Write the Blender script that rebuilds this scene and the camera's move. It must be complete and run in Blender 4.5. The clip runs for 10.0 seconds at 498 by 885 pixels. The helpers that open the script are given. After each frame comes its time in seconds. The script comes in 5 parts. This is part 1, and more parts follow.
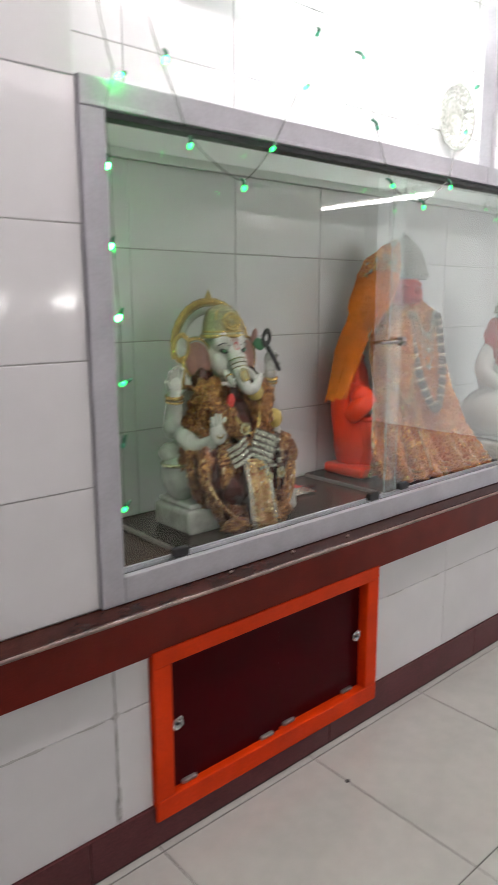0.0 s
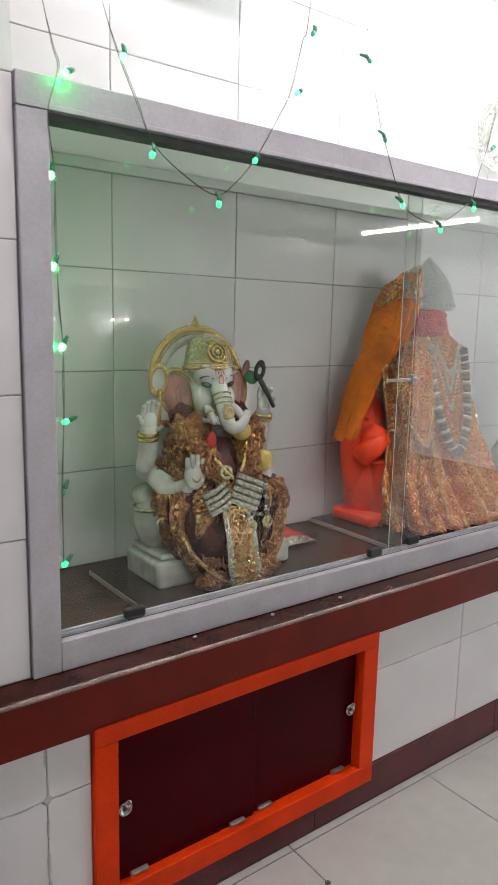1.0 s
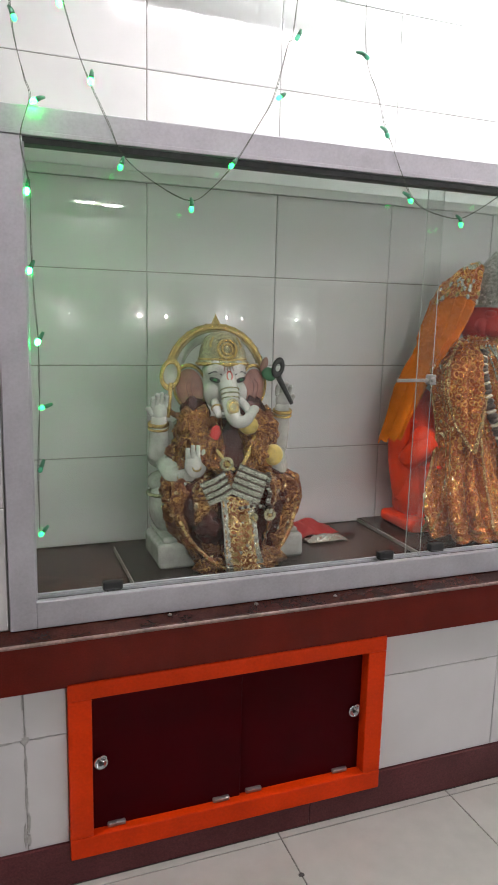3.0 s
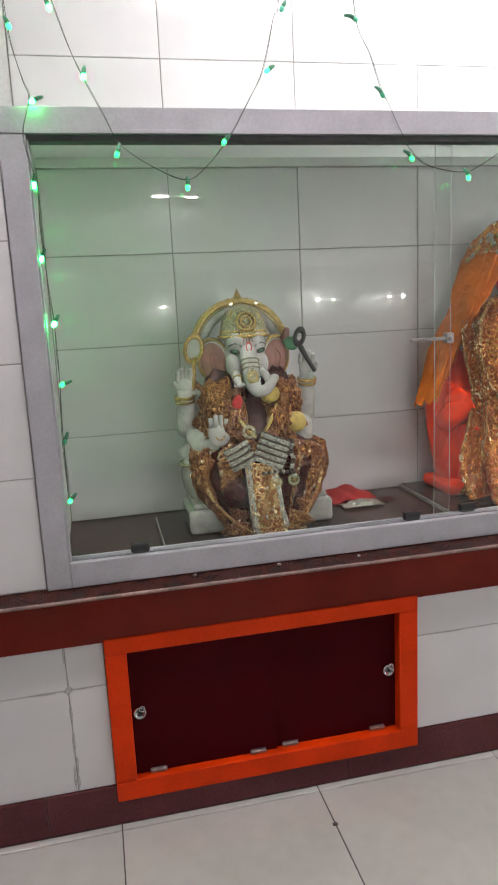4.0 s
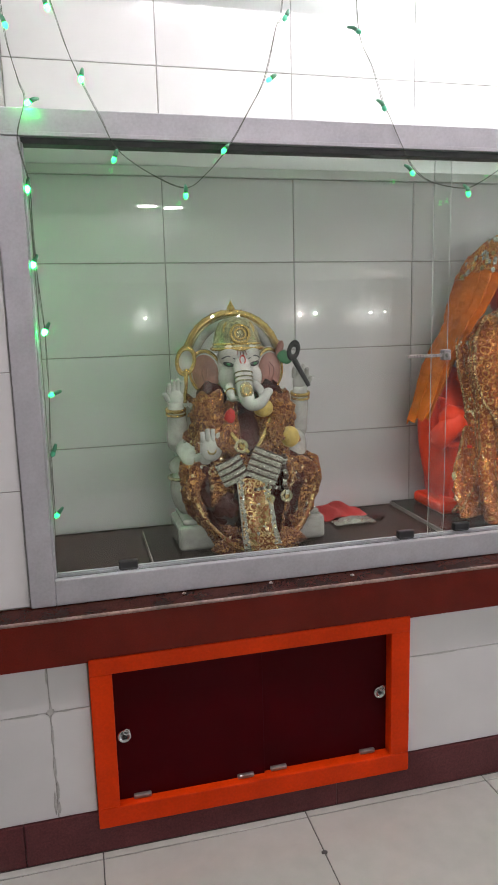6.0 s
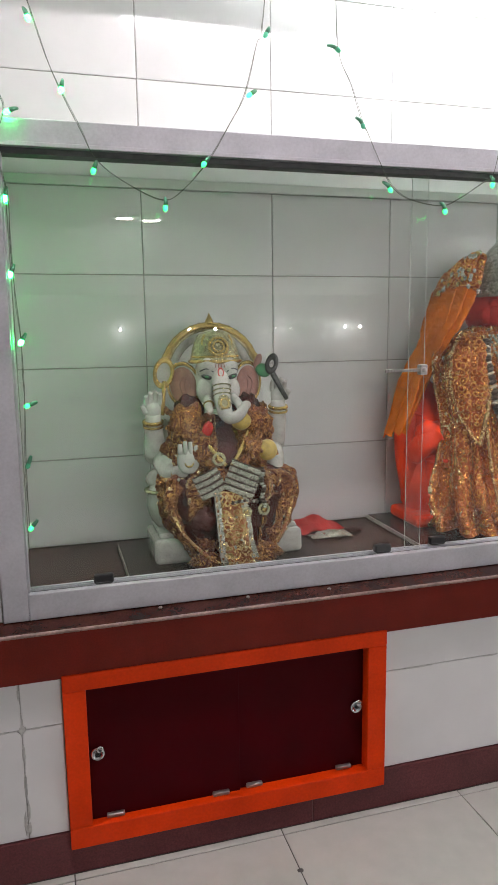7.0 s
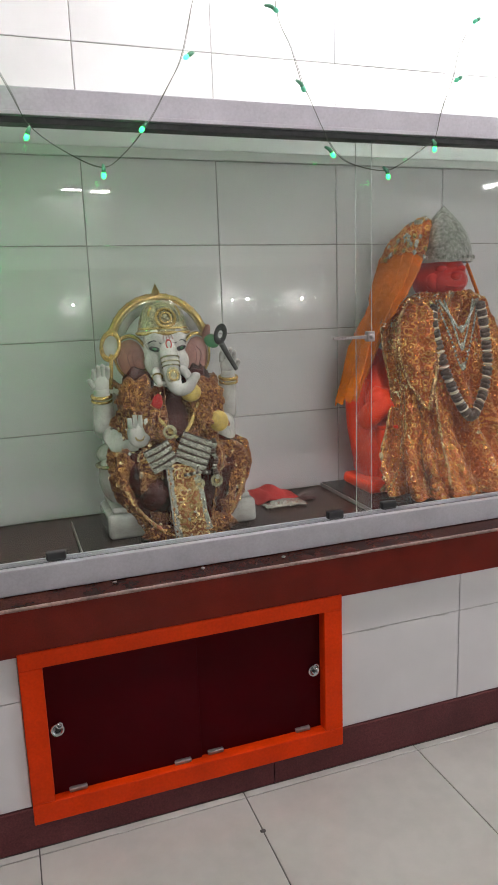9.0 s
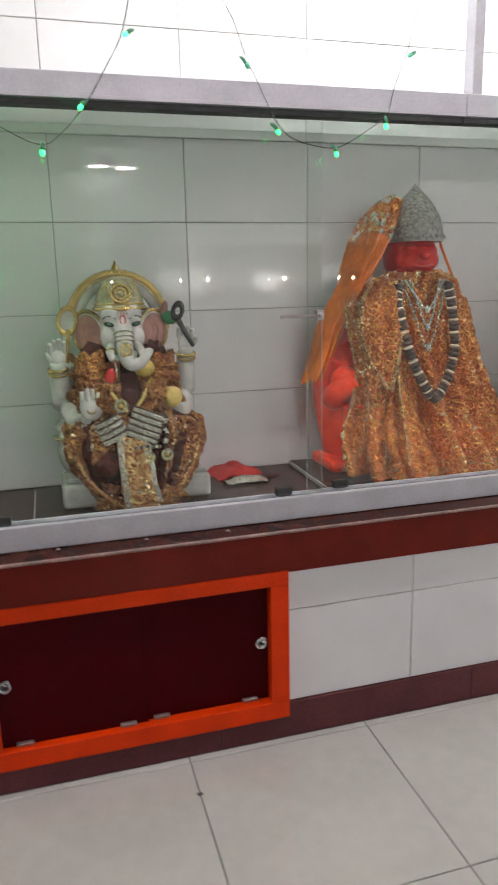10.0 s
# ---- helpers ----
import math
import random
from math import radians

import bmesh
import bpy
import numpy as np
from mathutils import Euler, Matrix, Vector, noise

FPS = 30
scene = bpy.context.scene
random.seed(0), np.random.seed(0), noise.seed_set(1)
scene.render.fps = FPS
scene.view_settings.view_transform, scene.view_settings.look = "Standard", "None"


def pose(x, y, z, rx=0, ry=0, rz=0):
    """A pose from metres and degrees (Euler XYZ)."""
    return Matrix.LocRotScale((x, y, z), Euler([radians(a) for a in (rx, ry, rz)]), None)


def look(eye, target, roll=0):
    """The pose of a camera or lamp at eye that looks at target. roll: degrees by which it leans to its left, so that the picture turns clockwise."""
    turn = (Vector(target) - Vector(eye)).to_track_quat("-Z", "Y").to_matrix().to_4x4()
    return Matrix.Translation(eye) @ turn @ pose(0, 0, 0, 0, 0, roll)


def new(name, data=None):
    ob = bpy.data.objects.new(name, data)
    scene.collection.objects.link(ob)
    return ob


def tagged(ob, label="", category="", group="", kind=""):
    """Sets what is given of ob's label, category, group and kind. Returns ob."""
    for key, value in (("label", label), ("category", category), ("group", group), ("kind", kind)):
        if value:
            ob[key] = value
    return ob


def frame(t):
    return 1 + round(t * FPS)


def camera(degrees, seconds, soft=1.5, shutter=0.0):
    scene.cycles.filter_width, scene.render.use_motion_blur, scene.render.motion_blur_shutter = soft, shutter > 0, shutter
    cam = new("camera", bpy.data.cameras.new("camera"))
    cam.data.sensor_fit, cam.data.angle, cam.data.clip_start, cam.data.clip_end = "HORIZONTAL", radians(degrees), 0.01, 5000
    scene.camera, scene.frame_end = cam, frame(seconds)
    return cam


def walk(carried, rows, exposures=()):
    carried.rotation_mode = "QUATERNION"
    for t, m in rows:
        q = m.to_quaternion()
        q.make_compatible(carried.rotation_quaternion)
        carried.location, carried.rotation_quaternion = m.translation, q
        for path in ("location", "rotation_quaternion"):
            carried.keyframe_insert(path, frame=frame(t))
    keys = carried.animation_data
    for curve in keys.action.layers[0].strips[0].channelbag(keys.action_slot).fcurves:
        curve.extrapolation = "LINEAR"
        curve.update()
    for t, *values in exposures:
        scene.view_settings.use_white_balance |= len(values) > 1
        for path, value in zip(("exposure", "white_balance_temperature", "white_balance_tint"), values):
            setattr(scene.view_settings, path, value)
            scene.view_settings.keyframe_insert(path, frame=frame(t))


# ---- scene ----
cam = camera(39.5, 10.0, shutter=0.5)
PATH = [
    (0, (-0.777, -1.449, 1.498), (0.511, 0.029, 1.101), -0.2),
    (0.3, (-0.655, -1.503, 1.535), (0.628, -0.016, 1.154), -0.3),
    (0.5, (-0.631, -1.437, 1.529), (0.614, 0.095, 1.204), 0.3),
    (1, (-0.465, -1.389, 1.517), (0.712, 0.193, 1.182), 1.3),
    (1.5, (-0.378, -1.441, 1.509), (0.644, 0.245, 1.175), -0.2),
    (2, (-0.233, -1.658, 1.515), (0.488, 0.175, 1.167), -2.0),
    (2.5, (-0.14, -1.695, 1.504), (0.574, 0.14, 1.154), -0.2),
    (2.7, (-0.094, -1.681, 1.527), (0.63, 0.149, 1.173), 0.8),
    (3.8, (0.146, -1.854, 1.494), (0.628, 0.056, 1.151), -1.2),
    (4, (0.181, -1.858, 1.483), (0.591, 0.061, 1.098), -2.8),
    (4.5, (0.184, -1.816, 1.48), (0.635, 0.09, 1.077), -1.9),
    (5, (0.164, -1.8, 1.49), (0.647, 0.097, 1.083), -2.7),
    (5.5, (0.155, -1.802, 1.484), (0.609, 0.108, 1.101), -1.9),
    (7, (0.147, -1.794, 1.482), (0.69, 0.105, 1.165), -0.8),
    (7.5, (0.188, -1.775, 1.473), (0.743, 0.106, 1.081), -1.5),
    (8, (0.177, -1.795, 1.485), (0.733, 0.089, 1.108), -2.1),
    (8.5, (0.173, -1.798, 1.485), (0.776, 0.072, 1.112), -1.6),
    (9, (0.174, -1.799, 1.474), (0.82, 0.053, 1.078), -2.0),
    (9.5, (0.256, -1.837, 1.463), (0.817, 0.038, 1.048), -3.8),
    (10, (0.424, -1.916, 1.462), (0.953, -0.04, 1.013), -1.3),
]
walk(cam, [(t, look(eye, target, roll)) for t, eye, target, roll in PATH])

# ---- light and air ----
world = bpy.data.worlds.new("hall_air")
scene.world = world
world.use_nodes = True
world.node_tree.nodes["Background"].inputs["Color"].default_value = (0.72, 0.76, 0.8, 1)
world.node_tree.nodes["Background"].inputs["Strength"].default_value = 0.05
TUBE_POWER, BAY_POWER, BULB_POWER, SPOT_POWER, DEEP_POWER = 116.0, 440.0, 140.0, 750.0, 24.0
DOOR_LIGHT, HUNG_POWER, FAR_POWER = 1.1, 95.0, 420.0


# ---- materials ----
def mat(name, base, rough=0.5, metal=0.0, grain=0.0, grain_scale=60.0, stain=0.0, stain_scale=6.0,
        bump=0.0, bump_scale=80.0, vary=0.0, coat=0.0, spec=0.5, emit=0.0, emit_color=None):
    """A node material with fine grain, broad stains, relief and a tint that varies from piece to piece."""
    m = bpy.data.materials.new(name)
    m.use_nodes = True
    nt = m.node_tree
    nodes, links = nt.nodes, nt.links
    b = nodes["Principled BSDF"]
    b.inputs["Roughness"].default_value = rough
    b.inputs["Metallic"].default_value = metal
    b.inputs["Coat Weight"].default_value = coat
    b.inputs["Specular IOR Level"].default_value = spec
    b.inputs["Coat Roughness"].default_value = 0.06
    b.inputs["Base Color"].default_value = (*base, 1)
    co = nodes.new("ShaderNodeTexCoord").outputs["Object"]
    col = None
    if grain or stain or vary:
        rgb = nodes.new("ShaderNodeRGB")
        rgb.outputs[0].default_value = (*base, 1)
        col = rgb.outputs[0]
        for amount, scale, detail in ((grain, grain_scale, 4.0), (stain, stain_scale, 6.0)):
            if not amount:
                continue
            n = nodes.new("ShaderNodeTexNoise")
            n.inputs["Scale"].default_value = scale
            n.inputs["Detail"].default_value = detail
            links.new(co, n.inputs["Vector"])
            r = nodes.new("ShaderNodeMapRange")
            r.inputs["From Min"].default_value, r.inputs["From Max"].default_value = 0.3, 0.7
            r.inputs["To Min"].default_value, r.inputs["To Max"].default_value = 1 - amount, 1 + amount * 0.4
            links.new(n.outputs["Fac"], r.inputs["Value"])
            mul = nodes.new("ShaderNodeVectorMath")
            mul.operation = "SCALE"
            links.new(col, mul.inputs[0])
            links.new(r.outputs[0], mul.inputs["Scale"])
            col = mul.outputs[0]
        if vary:
            info = nodes.new("ShaderNodeObjectInfo")
            r = nodes.new("ShaderNodeMapRange")
            r.inputs["To Min"].default_value, r.inputs["To Max"].default_value = 1 - vary, 1 + vary * 0.5
            links.new(info.outputs["Random"], r.inputs["Value"])
            mul = nodes.new("ShaderNodeVectorMath")
            mul.operation = "SCALE"
            links.new(col, mul.inputs[0])
            links.new(r.outputs[0], mul.inputs["Scale"])
            col = mul.outputs[0]
        links.new(col, b.inputs["Base Color"])
    if bump:
        n = nodes.new("ShaderNodeTexNoise")
        n.inputs["Scale"].default_value = bump_scale
        n.inputs["Detail"].default_value = 3.0
        links.new(co, n.inputs["Vector"])
        bp = nodes.new("ShaderNodeBump")
        bp.inputs["Strength"].default_value = 1.0
        bp.inputs["Distance"].default_value = bump
        links.new(n.outputs["Fac"], bp.inputs["Height"])
        links.new(bp.outputs[0], b.inputs["Normal"])
    if emit:
        b.inputs["Emission Color"].default_value = (*(emit_color or base), 1)
        b.inputs["Emission Strength"].default_value = emit
    return m


def brocade(name, ground, thread, scale, amount=0.5, rough=0.32, crinkle=0.0012, distort=1.2, sheen=0.25, patch=0.3):
    """Woven cloth with rings and rosettes of metal thread on a coloured ground."""
    m = mat(name, ground, rough=0.6)
    nt = m.node_tree
    nodes, links = nt.nodes, nt.links
    b = nodes["Principled BSDF"]
    co = nodes.new("ShaderNodeTexCoord").outputs["Object"]
    v = nodes.new("ShaderNodeTexVoronoi")
    v.inputs["Scale"].default_value = scale
    v.inputs["Randomness"].default_value = 0.35
    warp = nodes.new("ShaderNodeTexNoise")
    warp.inputs["Scale"].default_value = scale * 0.7
    warp.inputs["Detail"].default_value = 3
    links.new(co, warp.inputs["Vector"])
    sc = nodes.new("ShaderNodeVectorMath")
    sc.operation = "SCALE"
    sc.inputs["Scale"].default_value = distort / scale
    links.new(warp.outputs["Color"], sc.inputs[0])
    ad = nodes.new("ShaderNodeVectorMath")
    links.new(co, ad.inputs[0])
    links.new(sc.outputs[0], ad.inputs[1])
    links.new(ad.outputs[0], v.inputs["Vector"])
    wave = nodes.new("ShaderNodeMath")
    wave.operation = "SINE"
    mulw = nodes.new("ShaderNodeMath")
    mulw.operation = "MULTIPLY"
    mulw.inputs[1].default_value = 17.0
    links.new(v.outputs["Distance"], mulw.inputs[0])
    links.new(mulw.outputs[0], wave.inputs[0])
    n = nodes.new("ShaderNodeTexNoise")
    n.inputs["Scale"].default_value = scale * 4
    n.inputs["Detail"].default_value = 3
    links.new(co, n.inputs["Vector"])
    add = nodes.new("ShaderNodeMath")
    add.operation = "ADD"
    links.new(wave.outputs[0], add.inputs[0])
    links.new(n.outputs["Fac"], add.inputs[1])
    r = nodes.new("ShaderNodeMapRange")
    r.inputs["From Min"].default_value = 0.95 - amount
    r.inputs["From Max"].default_value = 1.25 - amount
    links.new(add.outputs[0], r.inputs["Value"])
    pn = nodes.new("ShaderNodeTexNoise")
    pn.inputs["Scale"].default_value = 16.0
    pn.inputs["Detail"].default_value = 4
    links.new(co, pn.inputs["Vector"])
    pr = nodes.new("ShaderNodeMapRange")
    pr.inputs["From Min"].default_value, pr.inputs["From Max"].default_value = 0.38, 0.58
    pr.inputs["To Min"].default_value = 1 - patch
    links.new(pn.outputs["Fac"], pr.inputs["Value"])
    pm = nodes.new("ShaderNodeMath")
    pm.operation = "MULTIPLY"
    links.new(r.outputs[0], pm.inputs[0])
    links.new(pr.outputs[0], pm.inputs[1])
    r = pm
    mix = nodes.new("ShaderNodeMix")
    mix.data_type = "RGBA"
    mix.inputs["A"].default_value = (*ground, 1)
    mix.inputs["B"].default_value = (*thread, 1)
    links.new(r.outputs[0], mix.inputs["Factor"])
    links.new(mix.outputs["Result"], b.inputs["Base Color"])
    met = nodes.new("ShaderNodeMath")
    met.operation = "MULTIPLY_ADD"
    met.inputs[1].default_value = 0.6
    met.inputs[2].default_value = sheen
    links.new(r.outputs[0], met.inputs[0])
    links.new(met.outputs[0], b.inputs["Metallic"])
    rr = nodes.new("ShaderNodeMapRange")
    rr.inputs["To Min"].default_value, rr.inputs["To Max"].default_value = 0.4, rough
    links.new(r.outputs[0], rr.inputs["Value"])
    links.new(rr.outputs[0], b.inputs["Roughness"])
    n2 = nodes.new("ShaderNodeTexNoise")
    n2.inputs["Scale"].default_value = scale * 2.2
    n2.inputs["Detail"].default_value = 5
    links.new(co, n2.inputs["Vector"])
    bp = nodes.new("ShaderNodeBump")
    bp.inputs["Strength"].default_value = 1.0
    bp.inputs["Distance"].default_value = crinkle * 6
    links.new(n2.outputs["Fac"], bp.inputs["Height"])
    links.new(bp.outputs[0], b.inputs["Normal"])
    return m


def glass_mat():
    m = bpy.data.materials.new("pane_glass")
    m.use_nodes = True
    b = m.node_tree.nodes["Principled BSDF"]
    b.inputs["Base Color"].default_value = (0.94, 0.97, 0.95, 1)
    b.inputs["Roughness"].default_value = 0.0
    b.inputs["IOR"].default_value = 1.42
    b.inputs["Transmission Weight"].default_value = 1.0
    return m


def hazy_glass_mat():
    """Pane glass with a thin uneven diffuse film that stands in for reflected haze."""
    m = glass_mat()
    m.name = "dusty_pane_glass"
    nt = m.node_tree
    nodes, links = nt.nodes, nt.links
    film = nodes.new("ShaderNodeBsdfDiffuse")
    film.inputs["Color"].default_value = (0.82, 0.83, 0.82, 1)
    mix = nodes.new("ShaderNodeMixShader")
    n = nodes.new("ShaderNodeTexNoise")
    n.inputs["Scale"].default_value = 2.5
    n.inputs["Detail"].default_value = 4
    links.new(nodes.new("ShaderNodeTexCoord").outputs["Object"], n.inputs["Vector"])
    r = nodes.new("ShaderNodeMapRange")
    r.inputs["To Min"].default_value, r.inputs["To Max"].default_value = 0.0, 0.035
    links.new(n.outputs["Fac"], r.inputs["Value"])
    links.new(r.outputs[0], mix.inputs["Fac"])
    links.new(nodes["Principled BSDF"].outputs[0], mix.inputs[1])
    links.new(film.outputs[0], mix.inputs[2])
    links.new(mix.outputs[0], nodes["Material Output"].inputs["Surface"])
    return m


def opal_mat():
    """White opal acrylic that lets a part of the light through."""
    m = mat("opal_acrylic", (0.84, 0.86, 0.84), rough=0.4, stain=0.05, stain_scale=4)
    nt = m.node_tree
    through_light = nt.nodes.new("ShaderNodeBsdfTranslucent")
    through_light.inputs["Color"].default_value = (0.86, 0.88, 0.86, 1)
    mix = nt.nodes.new("ShaderNodeMixShader")
    mix.inputs["Fac"].default_value = 0.26
    nt.links.new(nt.nodes["Principled BSDF"].outputs[0], mix.inputs[1])
    nt.links.new(through_light.outputs[0], mix.inputs[2])
    nt.links.new(mix.outputs[0], nt.nodes["Material Output"].inputs["Surface"])
    return m


TILE = mat("glazed_wall_tile", (0.74, 0.725, 0.735), rough=0.09, stain=0.05, stain_scale=5, bump=0.0006, bump_scale=7, vary=0.05)
GROUT = mat("tile_grout", (0.40, 0.39, 0.37), rough=0.9, grain=0.3, grain_scale=120)
SMEAR = mat("smeared_grout", (0.50, 0.49, 0.48), rough=0.9, grain=0.2, grain_scale=90)
FLOOR_TILE = mat("vitrified_floor_tile", (0.52, 0.515, 0.475), rough=0.11, grain=0.05, grain_scale=18, stain=0.08, stain_scale=3, vary=0.04)
FLOOR_JOINT = mat("floor_joint", (0.09, 0.085, 0.08), rough=0.9, grain=0.3)
# assumed grey for unseen hall walls, keeps their reflection in the glass low
HALL_DIMMER = mat("reflection_dimming_grey", (0.26, 0.255, 0.25), rough=0.7, stain=0.12, stain_scale=2)
CEILING_PAINT = mat("pale_ceiling_paint", (0.60, 0.60, 0.59), rough=0.7, stain=0.1, stain_scale=2)
PLASTER = mat("white_plaster", (0.78, 0.79, 0.77), rough=0.6, stain=0.08, stain_scale=3, bump=0.0008, bump_scale=60)
GRANITE = mat("maroon_granite", (0.185, 0.013, 0.007), rough=0.28, spec=0.18, grain=0.2, grain_scale=260, stain=0.25, stain_scale=8)
SKIRT = mat("plum_skirting_stone", (0.125, 0.032, 0.036), rough=0.4, spec=0.25, grain=0.3, grain_scale=220, stain=0.25, stain_scale=7)
LEDGE_STONE = mat("dark_ledge_stone", (0.055, 0.015, 0.011), rough=0.2, spec=0.3, grain=0.3, grain_scale=200, stain=0.5, stain_scale=14)
NOSING = mat("worn_stone_edge", (0.30, 0.19, 0.165), rough=0.4, grain=0.35, grain_scale=150, stain=0.5, stain_scale=14)
BROWN_STONE = mat("brown_polished_stone", (0.065, 0.028, 0.020), rough=0.22, spec=0.15, grain=0.3, grain_scale=240, stain=0.2, stain_scale=9)
BLACK_STONE = mat("black_granite", (0.034, 0.020, 0.017), rough=0.2, spec=0.15, grain=0.4, grain_scale=300)
PALE_EDGE = mat("cut_stone_edge", (0.34, 0.3, 0.28), rough=0.6, grain=0.3, grain_scale=150)
ALU = mat("anodised_aluminium", (0.50, 0.49, 0.53), rough=0.4, metal=0.25, grain=0.08, grain_scale=160, stain=0.12, stain_scale=9)
# aluminium with the shade of the channel and groove put into its colour
ALU_SHADE = mat("shadowed_track", (0.09, 0.09, 0.095), rough=0.6, metal=0.3, grain=0.2)
GLASS = glass_mat()
HAZY_GLASS = hazy_glass_mat()
GLASS_EDGE = mat("ground_glass_edge", (0.62, 0.66, 0.63), rough=0.35)
OPAL = opal_mat()
RUBBER = mat("black_rubber", (0.012, 0.012, 0.013), rough=0.5)
ORANGE = mat("orange_paint", (0.74, 0.042, 0.001), rough=0.45, spec=0.15, grain=0.1, grain_scale=120, stain=0.14, stain_scale=9, bump=0.0006, bump_scale=90)
ACRYLIC = mat("maroon_acrylic", (0.050, 0.0008, 0.003), rough=0.3, stain=0.15, stain_scale=10, spec=0.05)
CHROME = mat("chrome", (0.68, 0.68, 0.7), rough=0.16, metal=1.0)
STEEL = mat("dull_steel", (0.42, 0.38, 0.37), rough=0.38, metal=0.8, grain=0.2)
MARBLE = mat("white_marble", (0.47, 0.465, 0.43), rough=0.14, coat=0.7, grain=0.08, grain_scale=90, stain=0.28, stain_scale=22)
PINK_DARK = mat("dark_pink_paint", (0.20, 0.085, 0.07), rough=0.35)
PINK = mat("pink_paint", (0.30, 0.145, 0.115), rough=0.3, stain=0.3, stain_scale=30)
GOLD = mat("gold_paint", (0.70, 0.50, 0.17), rough=0.2, metal=0.9, coat=0.5, grain=0.25, grain_scale=160, bump=0.0012, bump_scale=130)
PALE_GOLD = mat("pale_gilt_relief", (0.60, 0.56, 0.34), rough=0.2, metal=0.75, coat=0.5, grain=0.45, grain_scale=110, bump=0.003, bump_scale=90)
YELLOW = mat("yellow_paint", (0.50, 0.37, 0.09), rough=0.4, stain=0.35, stain_scale=45, bump=0.003, bump_scale=90)
BLACK = mat("black_paint", (0.02, 0.02, 0.02), rough=0.3)
GREEN_PAINT = mat("green_paint", (0.03, 0.16, 0.06), rough=0.35)
RED_PAINT = mat("red_paint", (0.38, 0.03, 0.025), rough=0.35)
FACE_RED = mat("vermilion_face", (0.60, 0.022, 0.014), rough=0.36, spec=0.3, stain=0.2, stain_scale=22, bump=0.0025, bump_scale=40)
VERMILION = mat("vermilion_coated_stone", (0.88, 0.045, 0.003), rough=0.4, spec=0.3, stain=0.22, stain_scale=12, bump=0.003, bump_scale=35)
MAROON_CLOTH = mat("dark_maroon_satin", (0.050, 0.006, 0.004), rough=0.24, stain=0.4, stain_scale=25, bump=0.004, bump_scale=60)
BROCADE = brocade("maroon_gold_brocade", (0.095, 0.012, 0.005), (0.86, 0.47, 0.16), 62, 0.5, rough=0.2, crinkle=0.0016, distort=2.4, sheen=0.35, patch=0.8)
SASH = brocade("gold_sash", (0.20, 0.055, 0.010), (0.95, 0.68, 0.30), 46, 0.72, rough=0.2, crinkle=0.001, distort=1.2)
CLOAK = brocade("orange_gold_brocade", (0.36, 0.075, 0.012), (0.92, 0.47, 0.13), 40, 0.55, rough=0.2, crinkle=0.0012, distort=0.45, sheen=0.55, patch=0.45)
VEIL = mat("orange_gauze", (0.85, 0.20, 0.005), rough=0.65, spec=0.2, grain=0.2, grain_scale=140, stain=0.35, stain_scale=9, bump=0.004, bump_scale=35)
SILVER = mat("silver_foil", (0.72, 0.71, 0.62), rough=0.14, metal=0.85, grain=0.3, grain_scale=120, bump=0.004, bump_scale=110)
CROWN_SILVER = mat("tarnished_silver", (0.44, 0.43, 0.40), rough=0.3, metal=0.8, grain=0.5, grain_scale=90, bump=0.006, bump_scale=95)
RED_CLOTH = mat("red_cloth", (0.42, 0.018, 0.016), rough=0.75, grain=0.2, grain_scale=200, stain=0.25, stain_scale=15, bump=0.003, bump_scale=60)
BEAD_GAP_DARK = mat("dark_beads_and_gap_shade", (0.06, 0.035, 0.025), rough=0.35)
BEAD_PALE = mat("pale_beads", (0.50, 0.42, 0.32), rough=0.4)
WIRE = mat("green_wire", (0.11, 0.12, 0.10), rough=0.6)
HOLDER = mat("bulb_holder", (0.05, 0.19, 0.11), rough=0.4)
BULB_ON = mat("lit_green_bulb", (0.2, 0.9, 0.5), rough=0.3, emit=BULB_POWER * 0.035, emit_color=(0.01, 1.0, 0.11))
BULB_STRONG = mat("bright_green_bulb", (0.2, 0.9, 0.5), rough=0.3, emit=BULB_POWER * 0.5, emit_color=(0.01, 1.0, 0.11))
BULB_INNER = mat("bright_inner_bulb", (0.2, 0.9, 0.5), rough=0.3, emit=BULB_POWER * 1.7, emit_color=(0.01, 1.0, 0.11))
BULB_DIM = mat("dim_green_bulb", (0.2, 0.9, 0.5), rough=0.3, emit=4.0, emit_color=(0.01, 1.0, 0.14))
BULB_OFF = mat("unlit_green_bulb", (0.10, 0.48, 0.28), rough=0.15)
DEEP_FILL_ON = mat("added_deep_fill_tube", (1, 1, 1), emit=DEEP_POWER, emit_color=(1.0, 0.87, 0.95))
HUNG_ON = mat("lit_hung_tube", (1, 1, 1), emit=HUNG_POWER, emit_color=(1.0, 0.94, 0.95))
FAR_ON = mat("lit_far_tube", (1, 1, 1), emit=FAR_POWER, emit_color=(1.0, 0.95, 0.96))
FILL_TUBE_ON = mat("added_fill_tube", (1, 1, 1), emit=TUBE_POWER, emit_color=(1.0, 0.92, 0.95))
BAY_ON = mat("lit_bay_tube", (1, 1, 1), emit=BAY_POWER, emit_color=(0.95, 1.0, 0.99))
SPOT_ON = mat("lit_far_bulb", (1, 1, 1), emit=SPOT_POWER, emit_color=(1.0, 0.98, 0.95))
WHITE_METAL = mat("white_enamel", (0.78, 0.78, 0.76), rough=0.4, stain=0.08)
CRYSTAL = mat("cut_crystal", (0.70, 0.70, 0.66), rough=0.10, metal=0.55, grain=0.4, grain_scale=60, bump=0.004, bump_scale=70)


